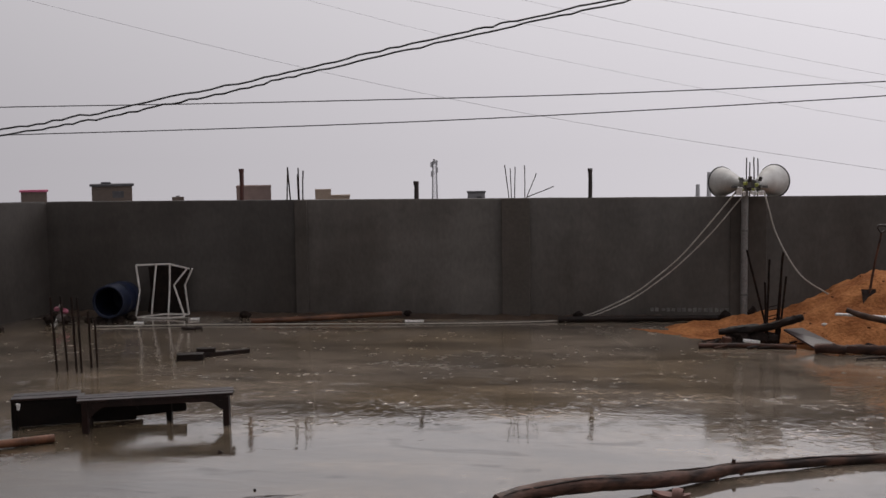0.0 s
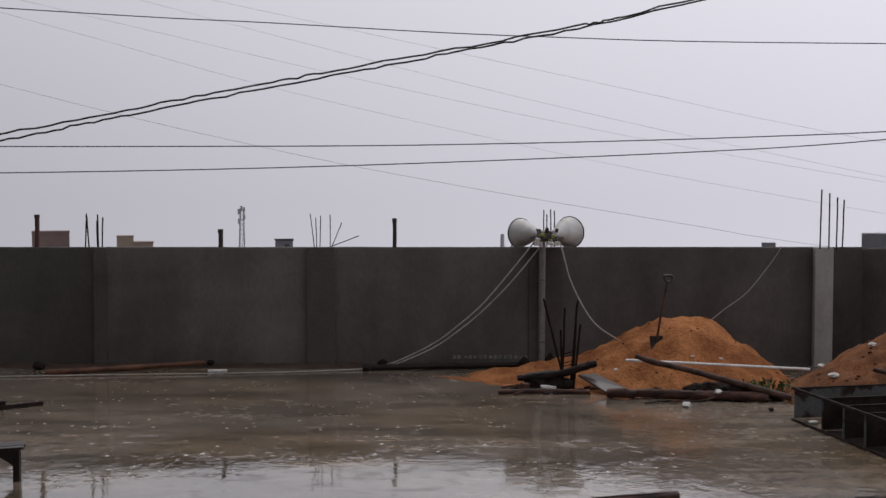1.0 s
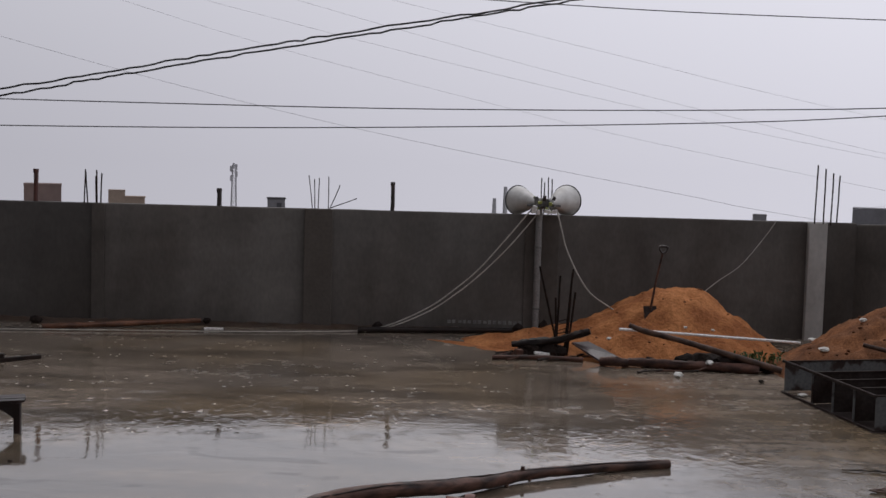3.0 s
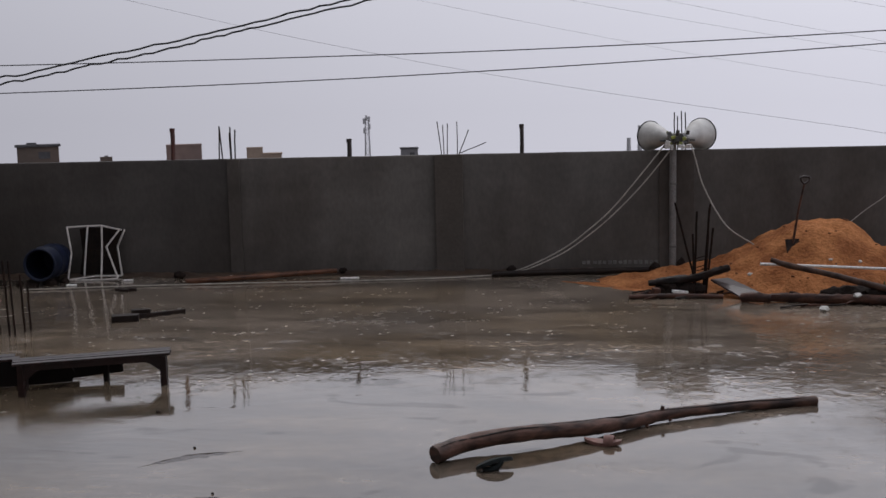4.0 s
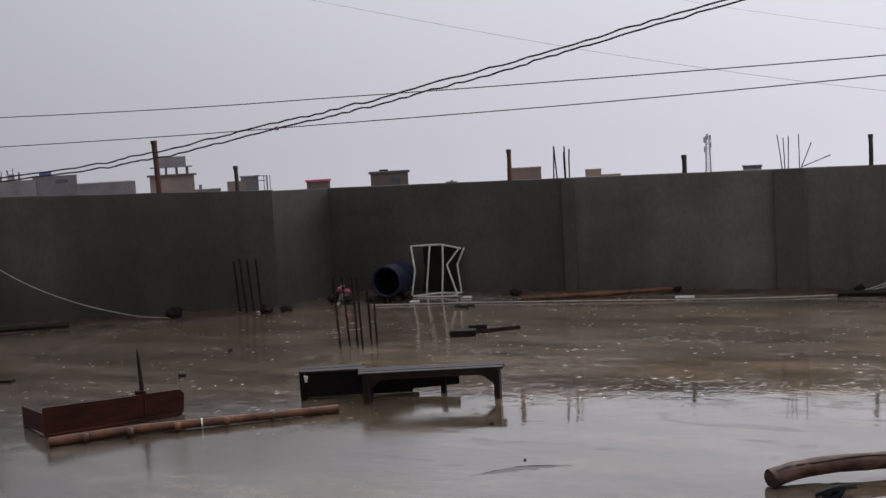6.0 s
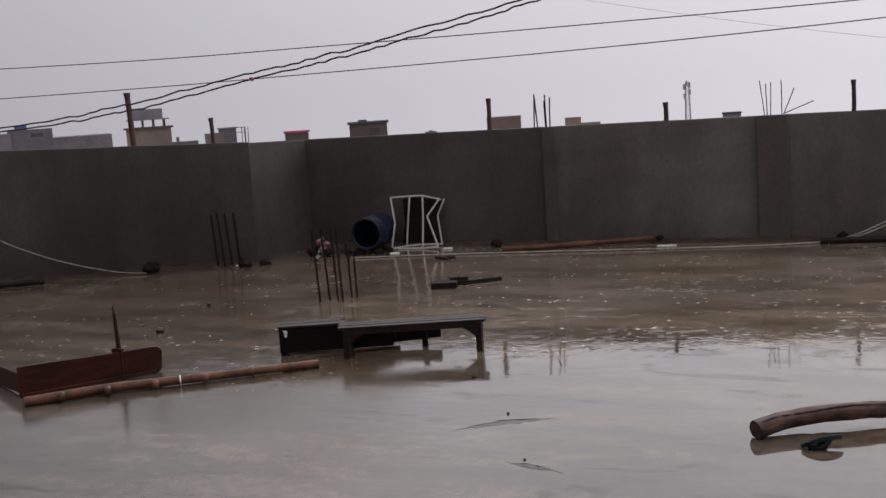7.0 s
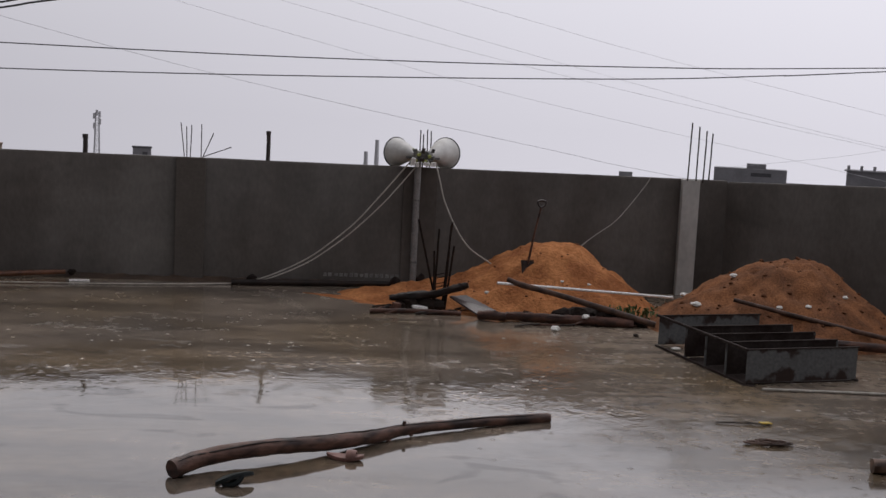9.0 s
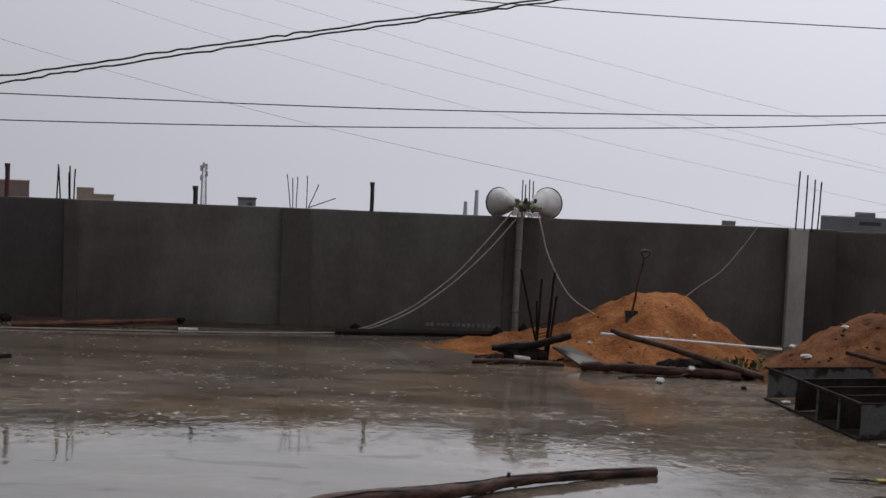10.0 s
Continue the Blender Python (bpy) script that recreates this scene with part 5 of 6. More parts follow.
for v in (0.0, 0.2, 0.42, 0.65, 1.0):
    bm = bmesh.new()
    beam(bm, rk(0.01, v, 0.52), rk(0.99, v, 0.52), 0.012, 0.34, 0.002)
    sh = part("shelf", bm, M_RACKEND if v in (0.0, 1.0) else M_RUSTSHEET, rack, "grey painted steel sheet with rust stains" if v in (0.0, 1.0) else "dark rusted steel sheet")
    bm = bmesh.new()
    beam(bm, rk(0.0, v, 0.985), rk(1.0, v, 0.985), 0.026, 0.014, 0.003)
    part("lip", bm, M_RUSTEDGE, sh)
for u in (0.0, 1.0):
    for w in ((0.03, 0.985) if u == 0.0 else (0.03,)):
        bm = bmesh.new()
        beam(bm, rk(u, -0.01, w), rk(u, 1.01, w), 0.03, 0.028, 0.003)
        part("post", bm, M_RUSTEDGE, rack)
    for v in (0.2, 0.42, 0.65):
        bm = bmesh.new()
        beam(bm, rk(u, v, 0.05), rk(u, v, 0.97), 0.016, 0.02, 0.002)
        part("upright", bm, M_STEEL, rack)
bm = bmesh.new()
beam(bm, rk(0.5, 0.0, 0.03), rk(0.5, 0.64, 0.03), 1.3, 0.01, 0)
part("back_sheet", bm, M_RUSTSHEET, rack)
bm = bmesh.new()
beam(bm, rk(-0.02, 0.005, -0.02), rk(0.08, -0.02, -0.02), 0.07, 0.03, 0.006)
part("foot", bm, M_RUSTEDGE, rack)

# ---- shovel in the sand ----
shovel = thing("shovel", (3.07, 15.3, 0.5), "steel shovel with a D handle stuck in the sand", "shovel")
bm = bmesh.new()
tube(bm, [(3.08, 15.3, 0.56), (3.14, 15.3, 0.96), (3.215, 15.3, 1.33)], [0.017, 0.014, 0.014], 8)
part("shaft", bm, M_BARK, shovel, smooth=True)
bm = bmesh.new()
tube(bm, curve([(3.215, 15.3, 1.33), (3.18, 15.3, 1.37), (3.175, 15.3, 1.415), (3.225, 15.3, 1.425), (3.28, 15.3, 1.41), (3.265, 15.3, 1.36), (3.215, 15.3, 1.33)], 4), 0.016, 6)
part("handle", bm, M_BLACKPIPE, shovel, smooth=True)
bm = bmesh.new()
bmesh.ops.create_grid(bm, x_segments=6, y_segments=6, size=0.105, matrix=Matrix.Diagonal((0.9, 1.0, 1, 1)))
for v in bm.verts:
    v.co.z = 1.8 * v.co.x**2 - 0.3 * max(0, -v.co.y - 0.05) ** 2
    if v.co.y < -0.05:
        v.co.x *= 1 - 2.2 * (-v.co.y - 0.05)
sheet = bmesh.ops.extrude_face_region(bm, geom=bm.faces[:])
bmesh.ops.translate(bm, verts=[v for v in sheet["geom"] if isinstance(v, bmesh.types.BMVert)], vec=(0, 0, 0.004))
bmesh.ops.transform(bm, matrix=pose(3.07, 15.27, 0.515, 70, 0, 12), verts=bm.verts)
part("blade", bm, M_RUSTEDGE, shovel, "dark worn steel blade", smooth=True)


# ---- sandals by the log ----
def sandal(at, turn, mat, label, tip=0.0, over=0.0, thong=False):
    """A foam sole with a raised heel and a broad arched strap or a forked one."""
    ob = thing("sandal", at, label, "sandal", "sandals by the log")
    m = pose(*at, over, tip, turn)
    bm = bmesh.new()
    n = 22
    lo, hi = [], []
    for i in range(n):
        t = 2 * math.pi * i / n
        x = 0.145 * math.cos(t)
        y = 0.05 * math.sin(t) * (1 + 0.18 * math.cos(t)) + 0.008 * math.cos(t) ** 2
        z = 0.022 * (abs(x) / 0.145) ** 2
        lo.append(bm.verts.new(m @ Vector((x * 0.97, y * 0.95, z))))
        hi.append(bm.verts.new(m @ Vector((x, y, z + 0.026))))
    bm.faces.new(hi)
    bm.faces.new(lo[::-1])
    for i in range(n):
        j = (i + 1) % n
        bm.faces.new((lo[i], lo[j], hi[j], hi[i]))
    part("sole", bm, mat, ob, smooth=True)
    bm = bmesh.new()
    if thong:
        for sgn in (-1, 1):
            arm = curve([(0.10, 0.0, 0.03), (0.075, 0.014 * sgn, 0.058), (0.03, 0.036 * sgn, 0.068), (-0.02, 0.047 * sgn, 0.048), (-0.045, 0.05 * sgn, 0.02)], 5)
            tube(bm, [m @ p for p in arm], [0.012 + 0.007 * math.sin(math.pi * k / (len(arm) - 1)) for k in range(len(arm))], 8)
    else:
        rows = [[bm.verts.new(m @ Vector((s, 0.055 * math.cos(t), 0.02 + (0.058 - 0.2 * abs(s - 0.05)) * math.sin(t)))) for t in np.linspace(0, math.pi, 11)] for s in np.linspace(0.012, 0.088, 5)]
        for p, q in zip(rows, rows[1:]):
            for i in range(10):
                bm.faces.new((p[i], p[i + 1], q[i + 1], q[i]))
        shell = bmesh.ops.extrude_face_region(bm, geom=bm.faces[:])
        for v in shell["geom"]:
            if isinstance(v, bmesh.types.BMVert):
                v.co += Vector((0, 0, 0.006))
    part("strap", bm, mat, ob, smooth=True)
    return ob


sandal(on(-0.44, 8.08, 0.078), 203, M_GREEN, "black-green rubber sandal lying upside down in the water", 9, 193, True)
sandal(on(0.36, 8.66, 0.0), -12, M_PINK, "faded pink foam sandal under the log")

# ---- scraps and weeds ----
bm = bmesh.new()
tube(bm, curve([on(3.72, 9.82, 0.012), on(3.95, 9.78, 0.016), on(4.2, 9.76, 0.012)], 4), 0.006, 6)
for x, dx, dy in ((3.83, 0.12, 0.07), (3.98, 0.1, -0.06), (4.06, -0.09, 0.05)):
    tube(bm, [on(x, 9.795, 0.013), on(x + dx * 0.6, 9.795 + dy * 0.5, 0.018), on(x + dx, 9.795 + dy, 0.012)], [0.005, 0.004, 0.002], 5)
twig = single("twig", bm, M_DARKWOOD, on(3.72, 9.82), "thin wet twig on the floor", "twig")
bm = bmesh.new()
box(bm, on(4.17, 9.78, 0.02), (0.12, 0.05, 0.012), (4, 6, 20), 0.004)
single("wrapper", bm, M_YELLOW, on(4.17, 9.78), "crumpled yellow wrapper on the wet floor", "litter")
bm = bmesh.new()
rng = random.Random(33)
for i in range(9):
    c, a0, turns = Vector(on(3.93 + rng.uniform(-0.05, 0.05), 9.2 + rng.uniform(-0.03, 0.03), 0.012)), rng.uniform(0, 6.28), rng.uniform(0.35, 0.8)
    ra, rb = rng.uniform(0.12, 0.21), rng.uniform(0.03, 0.08)
    loop = []
    for k in range(10):
        a = a0 + turns * 2 * math.pi * k / 9
        loop.append(c + Vector((ra * math.cos(a), rb * math.sin(a) - 0.12 * ra * math.cos(a), 0.012 * rng.random())))
    tube(bm, curve(loop, 3), 0.007, 5, 0.15, i)
single("straw_bundle", bm, M_DARKPOLE, on(3.9, 9.2), "loose bundle of soaked straw", "straw", kind="stuff")
bm = bmesh.new()
rng = random.Random(5)
for i in range(150):
    x, y = rng.uniform(3.95, 4.75), rng.uniform(14.3, 14.85)
    h, a, l = rng.uniform(0.03, 0.10), rng.uniform(0, 6.28), rng.uniform(0.03, 0.07)
    b0 = Vector(on(x, y, 0.03 + h * 0.5))
    w = Vector((math.cos(a), math.sin(a), 0)) * l
    s = Vector((-math.sin(a), math.cos(a), 0)) * l * 0.35
    v = [bm.verts.new(p) for p in (b0, b0 + w * 0.5 + s + Vector((0, 0, h)), b0 + w + Vector((0, 0, h * 1.1)), b0 + w * 0.5 - s + Vector((0, 0, h)))]
    bm.faces.new(v)
single("weeds", bm, M_LEAF, on(4.35, 14.5), "small green weeds between the heaps", "weeds", kind="stuff")



def silt_streak(pts, widths, label, mat=M_SILT, name="silt_streak"):
    """A low ragged smear of mud left standing in the film of water."""
    line = curve(pts, 10)
    n = len(line)
    bm = bmesh.new()
    rows = []
    for i, p in enumerate(line):
        d = (line[min(i + 1, n - 1)] - line[max(i - 1, 0)]).normalized()
        side = Vector((-d.y, d.x, 0))
        w = float(np.interp(i / (n - 1), np.linspace(0, 1, len(widths)), widths))
        row = []
        for j, q in enumerate((-1.0, -0.5, 0.0, 0.5, 1.0)):
            e = p + side * q * w * (1 + 0.7 * noise.noise(p * 7 + Vector((q * 2, 3, 0)))) + d * 0.03 * noise.noise(p * 11 + Vector((0, q * 3, 5)))
            row.append(bm.verts.new((e.x, e.y, fz(e.y) + (-0.004, 0.0015, 0.003, 0.0015, -0.004)[j] + 0.004 * noise.noise(e * 14))))
        rows.append(row)
    for r, t in zip(rows, rows[1:]):
        for j in range(4):
            bm.faces.new((r[j], t[j], t[j + 1], r[j + 1]))
    low = bmesh.ops.extrude_face_region(bm, geom=bm.faces[:])
    for v in low["geom"]:
        if isinstance(v, bmesh.types.BMVert):
            v.co.z = fz(v.co.y) - 0.02
    return single(name, bm, mat, pts[0], label, "mud" if mat is M_SILT else "sand", kind="stuff", smooth=True)


silt_streak([on(-3.08, 8.06), on(-2.86, 8.24), on(-2.66, 8.36), on(-2.40, 8.46)], [0.01, 0.085, 0.10, 0.01], "dark ragged smear of silt in the shallow water")
silt_streak([on(-2.46, 7.46), on(-2.26, 7.40), on(-2.02, 7.32)], [0.008, 0.06, 0.008], "dark smear of silt in the shallow water")
silt_streak([on(0.1, 16.0), on(0.8, 15.6), on(1.5, 15.1), on(2.3, 14.72), on(2.9, 14.5)], [0.03, 0.26, 0.34, 0.22, 0.05], "thin wash of orange sand over the wet floor", M_SAND, "sand_wash")
for x, y, r in ((-2.79, 8.52, 0.012), (-2.35, 7.52, 0.01), (-3.42, 9.5, 0.02)):
    stone(x, y, 0.006, r, M_RUBBLE, "small black pebble in the shallow water", 40, 0.7)

# ---- overhead lines ----
def sky_line(name, pts, r, mat, label, group, n=10, twist=0.0, seed=0, seg=6):
    line = curve(pts, n)
    if twist:
        line = [p + Vector((0, 0, twist * noise.noise(Vector((i * 0.7, seed, 0))) )) for i, p in enumerate(line)]
    bm = bmesh.new()
    tube(bm, line, r, seg)
    return single(name, bm, mat, pts[0], label, "cable", group, smooth=True)


PAIR = "pair of service cables overhead"
sky_line("service_cable", [(-16, 12, 1.85), (-10.26, 12, 2.27), (-8.53, 12, 2.44), (-6.93, 12, 2.68), (-5.46, 12, 2.90), (-3.45, 12, 3.262), (-1.84, 12, 3.575), (-0.55, 12, 3.815),
                           (1.5, 12, 4.2), (2.67, 12, 4.46), (9, 12, 6.1)], 0.0098, M_CABLE, "black service cable sagging over the roof", PAIR, 14, 0.026, 1.37)
sky_line("service_cable", [(-16, 12.05, 1.83), (-10.26, 12.05, 2.22), (-8.53, 12.05, 2.37), (-6.78, 12.05, 2.64), (-5.46, 12.05, 2.84), (-4.1, 12.05, 3.08), (-2.83, 12.05, 3.335),
                           (-0.96, 12.05, 3.70), (0.6, 12.05, 4.0), (2.67, 12.05, 4.44), (9, 12.05, 6.05)], 0.0098, M_CABLE, "second black service cable beside the first", PAIR, 14, 0.026, 1.75)
bm = bmesh.new()
lump(bm, (-6.87, 12.04, 2.63), 0.03, 3, 0.8)
single("tape_knot", bm, M_RED, (-6.87, 12.04, 2.61), "knot of red tape round the service cables", "tape", smooth=True)
STREET = "street lines beyond the parapet"
sky_line("street_wire", [(-40, 22, 4.1), (-18.7, 22, 3.53), (-10.5, 22, 3.445), (-4.3, 22, 3.445), (0.4, 22, 3.485), (6.2, 22, 3.64), (11.48, 22, 3.91), (30, 22, 5.1)], 0.011, M_WIRE, "dark wire strung beyond the parapet", STREET)
sky_line("street_wire", [(-40, 22, 2.95), (-18.75, 22, 2.86), (-10.6, 22, 2.91), (-4.6, 22, 3.0), (0.6, 22, 3.16), (6.2, 22, 3.41), (9.2, 22, 3.635), (11.48, 22, 3.84), (30, 22, 5.6)], 0.011, M_WIRE, "dark wire strung beyond the parapet", STREET)
sky_line("street_wire", [(-30, 22, 7.4), (-8.1, 22, 6.04), (-2.98, 22, 5.77), (1.93, 22, 5.53), (8.66, 22, 5.41), (30, 22, 5.4)], 0.010, M_WIRE, "thin wire strung high beyond the parapet", STREET)
FAR = "far power lines"
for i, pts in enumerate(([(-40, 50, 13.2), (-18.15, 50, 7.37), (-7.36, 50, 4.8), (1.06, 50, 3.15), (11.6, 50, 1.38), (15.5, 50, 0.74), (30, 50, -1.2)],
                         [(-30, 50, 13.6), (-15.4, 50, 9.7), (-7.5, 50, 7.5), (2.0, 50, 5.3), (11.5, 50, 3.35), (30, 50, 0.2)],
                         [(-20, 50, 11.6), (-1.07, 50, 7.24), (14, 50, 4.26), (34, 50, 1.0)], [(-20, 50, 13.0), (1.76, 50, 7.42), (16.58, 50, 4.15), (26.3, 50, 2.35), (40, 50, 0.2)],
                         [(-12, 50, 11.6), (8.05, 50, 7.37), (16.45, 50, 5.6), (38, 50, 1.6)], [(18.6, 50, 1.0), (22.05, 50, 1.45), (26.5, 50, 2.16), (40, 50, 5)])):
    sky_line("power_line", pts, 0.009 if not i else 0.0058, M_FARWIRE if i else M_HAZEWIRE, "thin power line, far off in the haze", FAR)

# ---- the neighbourhood ----
EYE, SPREAD = Vector((0.1, 0.0, 2.34)), 1.5


def spot(x, y, z):
    """A place along the same sight line, further out."""
    return EYE + (Vector((x, y, z)) - EYE) * SPREAD


def house(a, b, mat, label, slab=None, bump=None, pane=True, deep=0.9, low=True):
    """A stair tower above a lower roof: walls, roof slab, water tank or bump, a dark window."""
    a, b = spot(*a), spot(*b)
    top = (a.z + b.z) / 2
    u = Vector(((b - a).x, (b - a).y, 0))
    w = u.length
    u.normalize()
    v = Vector((-u.y, u.x, 0))
    if v.dot(Vector((a.x, a.y, 0))) < 0:
        v = -v
    c = Vector(((a.x + b.x) / 2, (a.y + b.y) / 2, 0)) + v * w * deep / 2
    ang = math.degrees(math.atan2(u.y, u.x))
    dist = math.hypot(c.x, c.y)
    base = EYE.z - 0.0372 * dist - 0.5
    ob = thing("house", (c.x, c.y, -8.1), label, "house", "houses of the neighbourhood")
    bm = bmesh.new()
    if low:
        box(bm, (c.x, c.y, (base - 8.1) / 2), (w * 2.4, w * 2.0, base + 8.1), (0, 0, ang))
        part("lower_storey", bm, M_H_GREY, ob)
        bm = bmesh.new()
    box(bm, (c.x, c.y, (top + base) / 2 - 0.05), (w, w * deep, top - base + 0.1), (0, 0, ang), 0.02)
    body = part("wall", bm, mat, ob)
    bm = bmesh.new()
    th = 0.16
    over = slab[1] if slab else 0.02
    box(bm, (c.x, c.y, top - th / 2 + 0.02), (w + 2 * over, w * deep + 2 * over, th), (0, 0, ang), 0.01)
    part("roof", bm, slab[0] if slab else mat, ob)
    if bump:
        s, bw, bh, bmat = bump
        bm = bmesh.new()
        q = c + u * (s - 0.5) * w
        box(bm, (q.x, q.y, top + bh / 2), (bw, bw, bh), (0, 0, ang), 0.03)
        part("tank", bm, bmat, ob)
    if pane:
        bm = bmesh.new()
        q = c - v * (w * deep / 2 + 0.01) + u * 0.15 * w
        box(bm, (q.x, q.y, top - 0.75), (w * 0.28, 0.06, 0.5), (0, 0, ang))
        part("window", bm, M_H_DARK, body)
    return ob


house((-72.95, 82.3, 1.58), (-70.1, 84.8, 1.38), M_H_DUSK, "grey flat-roofed house with a blue tank", bump=(0.3, 1.6, 0.6, M_H_BLUE))
house((-84.5, 85.2, 0.85), (-72.1, 95.9, 0.05), M_OLIVE, "long grey house with a flat parapet roof", bump=(0.35, 0.9, 0.3, M_H_GREY), deep=0.4, pane=False)
house((-48.52, 75.8, 0.45), (-47.3, 76.5, 0.42), M_H_DUN, "dun plastered house with a flat roof", pane=False)
house((-47.63, 76.35, 0.82), (-46.5, 77.05, 0.78), M_H_DUSK, "grey stair tower with an open frame", slab=(M_H_GREY, 0.12), pane=False)
house((-33.65, 61.27, 0.67), (-32.42, 61.93, 0.66), M_H_BROWN, "small house with a pink roof sheet", slab=(M_H_PINK, 0.12), pane=False)
house((-25.89, 54.0, 1.14), (-24.13, 54.8, 1.12), M_H_BROWN, "brown stair tower with a thin roof slab", slab=(M_H_DARK, 0.14), bump=(0.35, 0.7, 0.16, M_H_DARK))
house((-41.08, 101.9, -1.18), (-40.08, 102.3, -1.18), M_H_BROWN, "far brown stair tower in the haze", pane=False, bump=(0.5, 0.5, 0.2, M_H_GREY))
house((-19.38, 56.7, 0.94), (-17.72, 57.2, 0.92), M_H_BRICK, "plain red-brown brick tower", pane=False)
house((-23.4, 86.8, -0.14), (-22.22, 87.1, -0.15), M_H_TAN, "cream stair tower on a flat roof", pane=False)
house((-22.22, 87.1, -0.60), (-20.84, 87.4, -0.61), M_H_TAN, "low cream roof room", slab=(M_H_TAN, 0.08), pane=False)
house((-10.5, 79.2, -0.15), (-9.36, 79.4, -0.15), M_H_GREY, "grey roof room with a dark slab", slab=(M_H_DARK, 0.08))
house((41.4, 144.1, -2.65), (43.0, 143.7, -2.6), M_H_GREY, "far grey roof room", pane=False)
house((38.54, 103.0, -0.52), (44.54, 100.6, -0.25), M_H_GREY, "broad grey house under the rain", bump=(0.58, 2.6, 0.7, M_H_GREY), deep=0.5)
unfinished = house((49.15, 98.4, -0.12), (53.2, 96.3, 0.12), M_H_GREY, "unfinished grey house with column stubs on its roof", slab=(M_H_GREY, 0.3), pane=False)
house((45.5, 105.0, -1.75), (48.0, 104.0, -1.65), M_H_GREY, "low grey roof between the houses", pane=False)
house((-45.0, 66.0, 0.25), (-43.45, 67.06, 0.2), M_H_DUSK, "small grey roof room", pane=False, bump=(0.3, 0.3, 0.5, M_H_GREY))
for s in (0.05, 0.3, 0.55, 0.8, 0.97):
    p = spot(49.2 + 3.9 * s, 98.4 - 2.0 * s, -0.1)
    bm = bmesh.new()
    box(bm, (p.x, p.y + 0.4, p.z + 0.35), (0.28, 0.28, 0.9))
    part("column_stub", bm, M_H_GREY, unfinished)

p, q = spot(-47.6, 64.28, 1.33), spot(-45.25, 65.97, 1.30)
mid = (p + q) / 2
wd = (q - p).length
ang = math.degrees(math.atan2((q - p).y, (q - p).x))
tank_house = thing("tank_house", (mid.x, mid.y + 1, -8.1), "brown tower with a square water tank on posts", "house", "houses of the neighbourhood")
bm = bmesh.new()
box(bm, (mid.x, mid.y + 1, (mid.z - 8.1) / 2), (wd, wd * 0.8, mid.z + 8.1), (0, 0, ang), 0.03)
part("wall", bm, M_H_DUN, tank_house)
bm = bmesh.new()
box(bm, (mid.x, mid.y + 1, mid.z), (wd + 0.5, wd * 0.8 + 0.5, 0.16), (0, 0, ang), 0.02)
part("roof", bm, M_H_BROWN, tank_house)
um, vm = (q - p).normalized(), Vector((-(q - p).y, (q - p).x, 0)).normalized()
for s in (-0.36, -0.12, 0.12, 0.36):
    for t in (-0.28, 0.28):
        c = mid + um * s * wd + vm * t * wd
        bm = bmesh.new()
        box(bm, (c.x, c.y + 1, mid.z + 0.42), (0.22, 0.22, 0.75), (0, 0, ang))
        part("post", bm, M_H_BROWN, tank_house)
bm = bmesh.new()
box(bm, (mid.x, mid.y + 1, mid.z + 0.82), (wd * 0.95, wd * 0.75, 0.12), (0, 0, ang), 0.02)
part("platform", bm, M_H_GREY, tank_house)
bm = bmesh.new()
box(bm, (mid.x, mid.y + 1, mid.z + 1.36), (wd * 0.68, wd * 0.55, 1.0), (0, 0, ang), 0.05)
part("tank", bm, M_H_GREY, tank_house)

# open steel frame beside the tan house
p = spot(-46.1, 77.3, 0.76)
fr = thing("roof_frame", (p.x, p.y, -1.0), "thin open steel frame on a far roof", "frame")
for i in range(4):
    bm = bmesh.new()
    c = p + Vector((0.45 * (i % 2) - 0.1, 0.6 * (i // 2), 0))
    tube(bm, [(c.x, c.y, p.z), (c.x, c.y, -3.4)], 0.05, 5)
    part("post", bm, M_H_GREY, fr)
for z in (0.0, -0.55):
    bm = bmesh.new()
    beam(bm, (p.x - 1.2, p.y, p.z + z), (p.x + 0.4, p.y, p.z + z), 0.08, 0.08, 0)
    part("rail", bm, M_H_GREY, fr)
# posts on the roof far left
p0, p1 = spot(-77.3, 78.2, 1.6), spot(-74.0, 81.3, 1.5)
far_posts = thing("roof_posts", (p0.x, p0.y, -8.1), "far roof with a row of column bars and a tank", "house", "houses of the neighbourhood")
bm = bmesh.new()
box(bm, ((p0.x + p1.x) / 2, (p0.y + p1.y) / 2 + 2, -3.6), (9, 6, 8.6), (0, 0, 44))
part("wall", bm, M_OLIVE, far_posts)
rng = random.Random(8)
for i in range(15):
    c = p0.lerp(p1, i / 14)
    bm = bmesh.new()
    tube(bm, [(c.x, c.y + 0.4 * (i % 3), 0.3), (c.x, c.y + 0.4 * (i % 3), 1.75 + rng.uniform(0.0, 0.75))], (0.05, 0.05, 0.13)[i % 3], 5)
    part("bar", bm, M_H_DARK if i % 3 else M_H_PALE, far_posts)
for i in range(4):
    c = p0.lerp(p1, 0.1 + 0.25 * i)
    bm = bmesh.new()
    box(bm, (c.x, c.y + 0.8, 0.95 + 0.2 * (i % 2)), (0.9, 0.6, 0.9), (0, 0, 44), 0.02)
    part("roof_box", bm, (M_H_DUSK, M_H_GREY)[i % 2], far_posts)
q0, q1 = spot(-84.0, 85.4, 0.85), spot(-72.6, 95.3, 0.1)
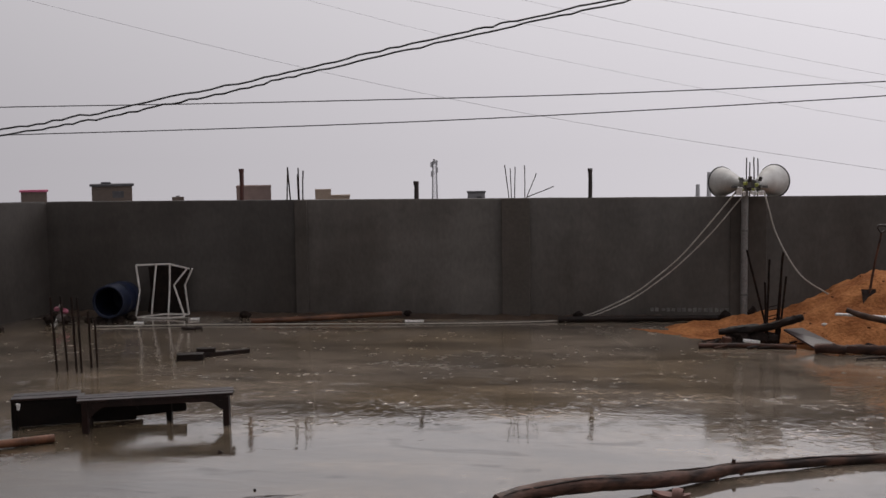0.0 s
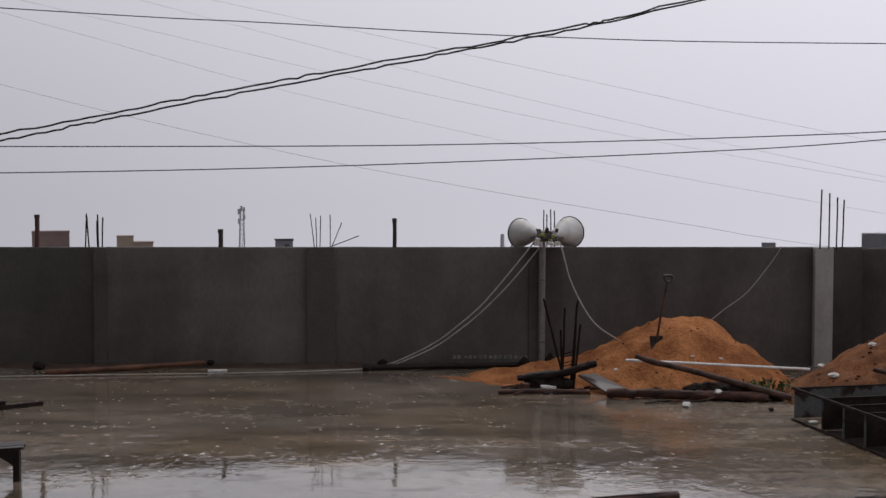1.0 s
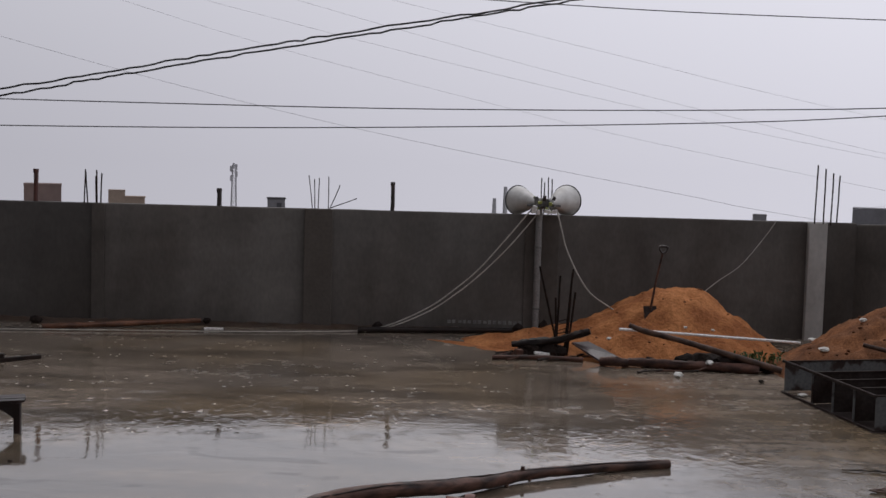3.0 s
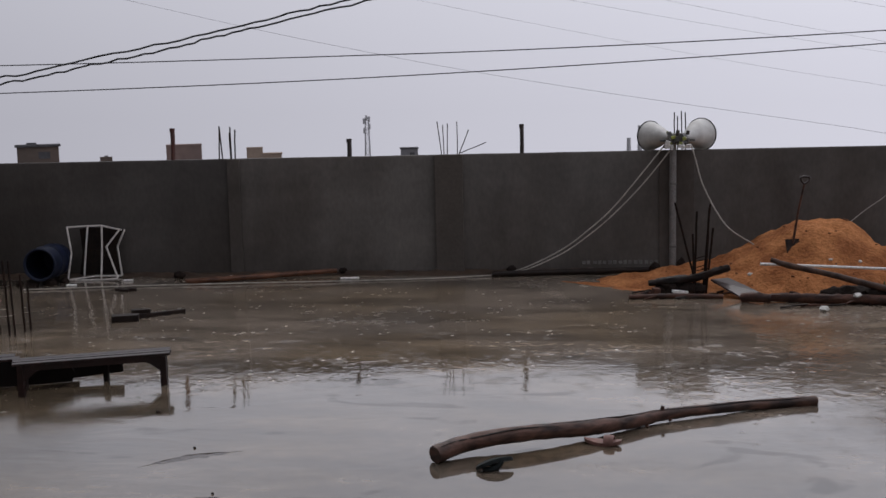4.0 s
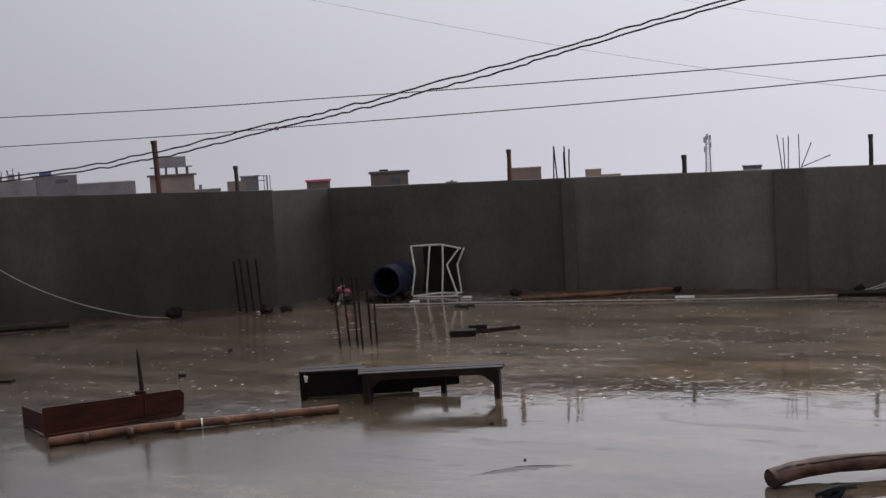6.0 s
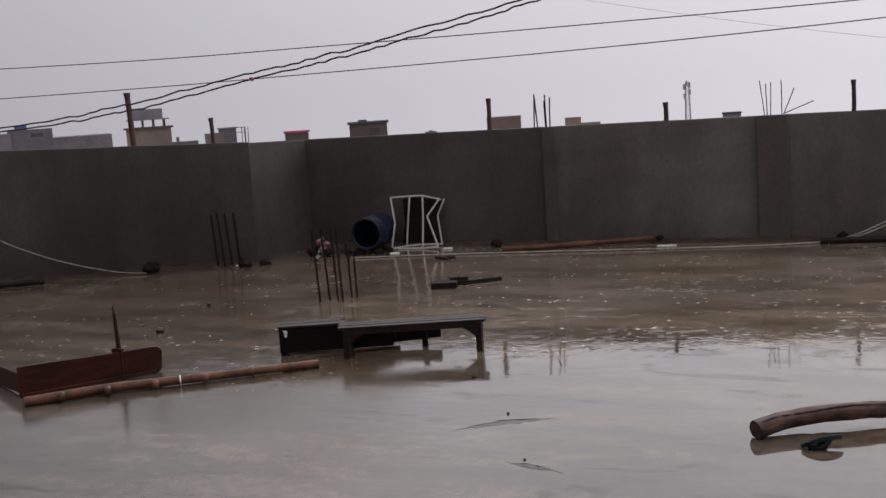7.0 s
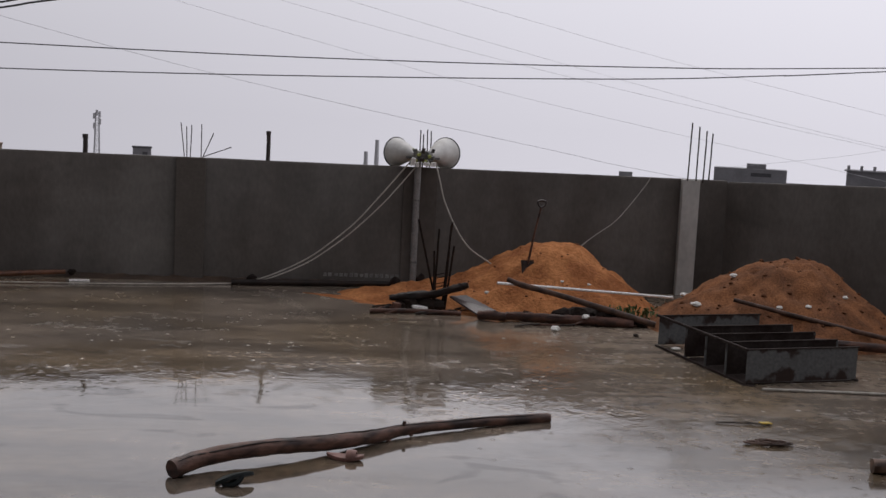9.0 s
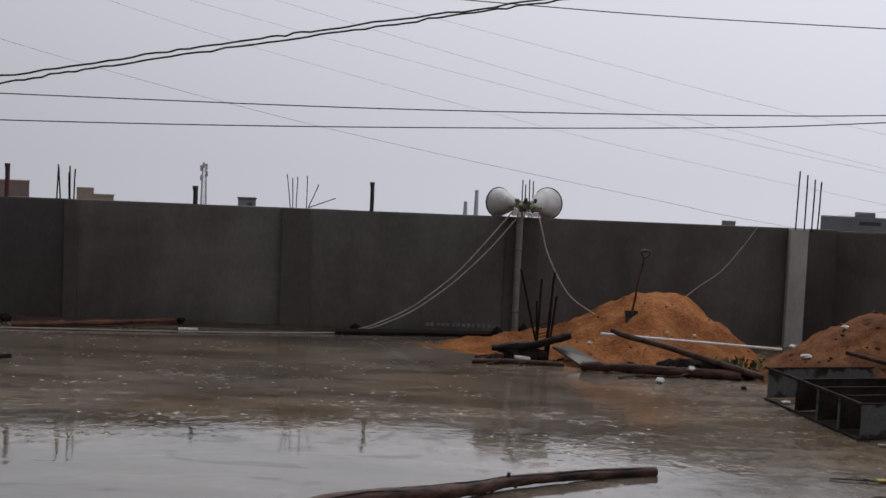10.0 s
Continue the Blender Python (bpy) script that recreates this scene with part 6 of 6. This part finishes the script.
for i in range(9):
    c = q0.lerp(q1, (i + 0.4 * rng.random()) / 9)
    bm = bmesh.new()
    h = rng.uniform(0.25, 0.7)
    box(bm, (c.x - 0.5, c.y + 1.0, c.z + h / 2 - 0.1), (rng.uniform(0.5, 2.2), 0.8, h), (0, 0, 41), 0.02)
    single("roof_room", bm, (M_H_DUSK, M_OLIVE, M_H_GREY)[i % 3], (c.x - 0.5, c.y + 1.0, c.z - 0.1), "small dusky roof room on the long far house", "roof room", "rooms on the far roof")

# ---- lattice tower ----
tw = Vector((-32.05, 197.4, -8.1))
mast = thing("lattice_tower", tw, "pale lattice radio tower far off in the rain", "tower")
H0, WT, WB = 9.5, 0.27, 0.48
tops = [(sx, sy) for sx in (-1, 1) for sy in (-1, 1)]
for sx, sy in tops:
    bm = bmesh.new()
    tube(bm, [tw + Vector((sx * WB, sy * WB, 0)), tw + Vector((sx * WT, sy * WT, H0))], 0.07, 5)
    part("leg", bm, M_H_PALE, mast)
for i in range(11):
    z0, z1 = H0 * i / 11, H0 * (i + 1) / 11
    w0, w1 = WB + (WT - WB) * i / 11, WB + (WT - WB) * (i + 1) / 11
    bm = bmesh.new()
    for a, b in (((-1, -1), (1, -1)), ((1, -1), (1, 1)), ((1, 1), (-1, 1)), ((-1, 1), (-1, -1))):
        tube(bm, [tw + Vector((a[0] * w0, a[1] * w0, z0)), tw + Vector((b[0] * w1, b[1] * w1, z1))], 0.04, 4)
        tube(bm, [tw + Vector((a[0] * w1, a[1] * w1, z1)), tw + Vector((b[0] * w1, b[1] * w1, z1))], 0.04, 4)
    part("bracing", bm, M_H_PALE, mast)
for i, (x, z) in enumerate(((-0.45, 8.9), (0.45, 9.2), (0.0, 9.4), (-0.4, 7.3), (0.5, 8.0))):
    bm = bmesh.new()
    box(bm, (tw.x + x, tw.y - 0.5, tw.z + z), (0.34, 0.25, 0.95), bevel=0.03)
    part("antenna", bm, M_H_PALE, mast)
for x, y, h in ((13.9, 194.6, -0.9), (12.1, 194.6, -2.9)):
    bm = bmesh.new()
    tube(bm, [(x, y, -8.1), (x, y, h)], [0.45, 0.3], 8)
    single("chimney", bm, M_H_PALE, (x, y, -8.1), "pale slim chimney far off in the rain", "chimney", "far chimneys")

# ---- rain haze that closes the view behind the town ----
bm = bmesh.new()
ring = [(245 * math.cos(t), 245 * math.sin(t)) for t in (2 * math.pi * j / 96 for j in range(96))]
lo = [bm.verts.new((x, y, -8.2)) for x, y in ring]
hi = [bm.verts.new((x, y, 2.35)) for x, y in ring]
for j in range(96):
    bm.faces.new((lo[j], hi[j], hi[(j + 1) % 96], lo[(j + 1) % 96]))
m = bpy.data.materials.new("rain_haze")
m.use_nodes = True
n, k = m.node_tree.nodes, m.node_tree.links
n.clear()
out, em = n.new("ShaderNodeOutputMaterial"), n.new("ShaderNodeEmission")
co, sp, ma, sc = n.new("ShaderNodeTexCoord"), n.new("ShaderNodeSeparateXYZ"), n.new("ShaderNodeMath"), n.new("ShaderNodeMixRGB")
ma.operation, ma.inputs[1].default_value, ma.inputs[2].default_value = "MULTIPLY_ADD", SKY_TILT / 245, 1.0 - 0.9 * SKY_NORTH
sc.blend_type, sc.inputs[0].default_value, sc.inputs[1].default_value = "MULTIPLY", 1.0, (*SKY_LOW, 1)
k.new(co.outputs["Object"], sp.inputs[0])
mb = n.new("ShaderNodeMath")
mb.operation, mb.inputs[1].default_value = "MULTIPLY_ADD", SKY_NORTH / 245
k.new(sp.outputs["X"], ma.inputs[0])
k.new(sp.outputs["Y"], mb.inputs[0])
k.new(ma.outputs[0], mb.inputs[2])
k.new(mb.outputs[0], sc.inputs[2])
k.new(sc.outputs[0], em.inputs["Color"])
k.new(em.outputs[0], out.inputs["Surface"])
single("backdrop", bm, m, (0, 0, 0), "pale grey rain haze all round the horizon", "backdrop", kind="structure")
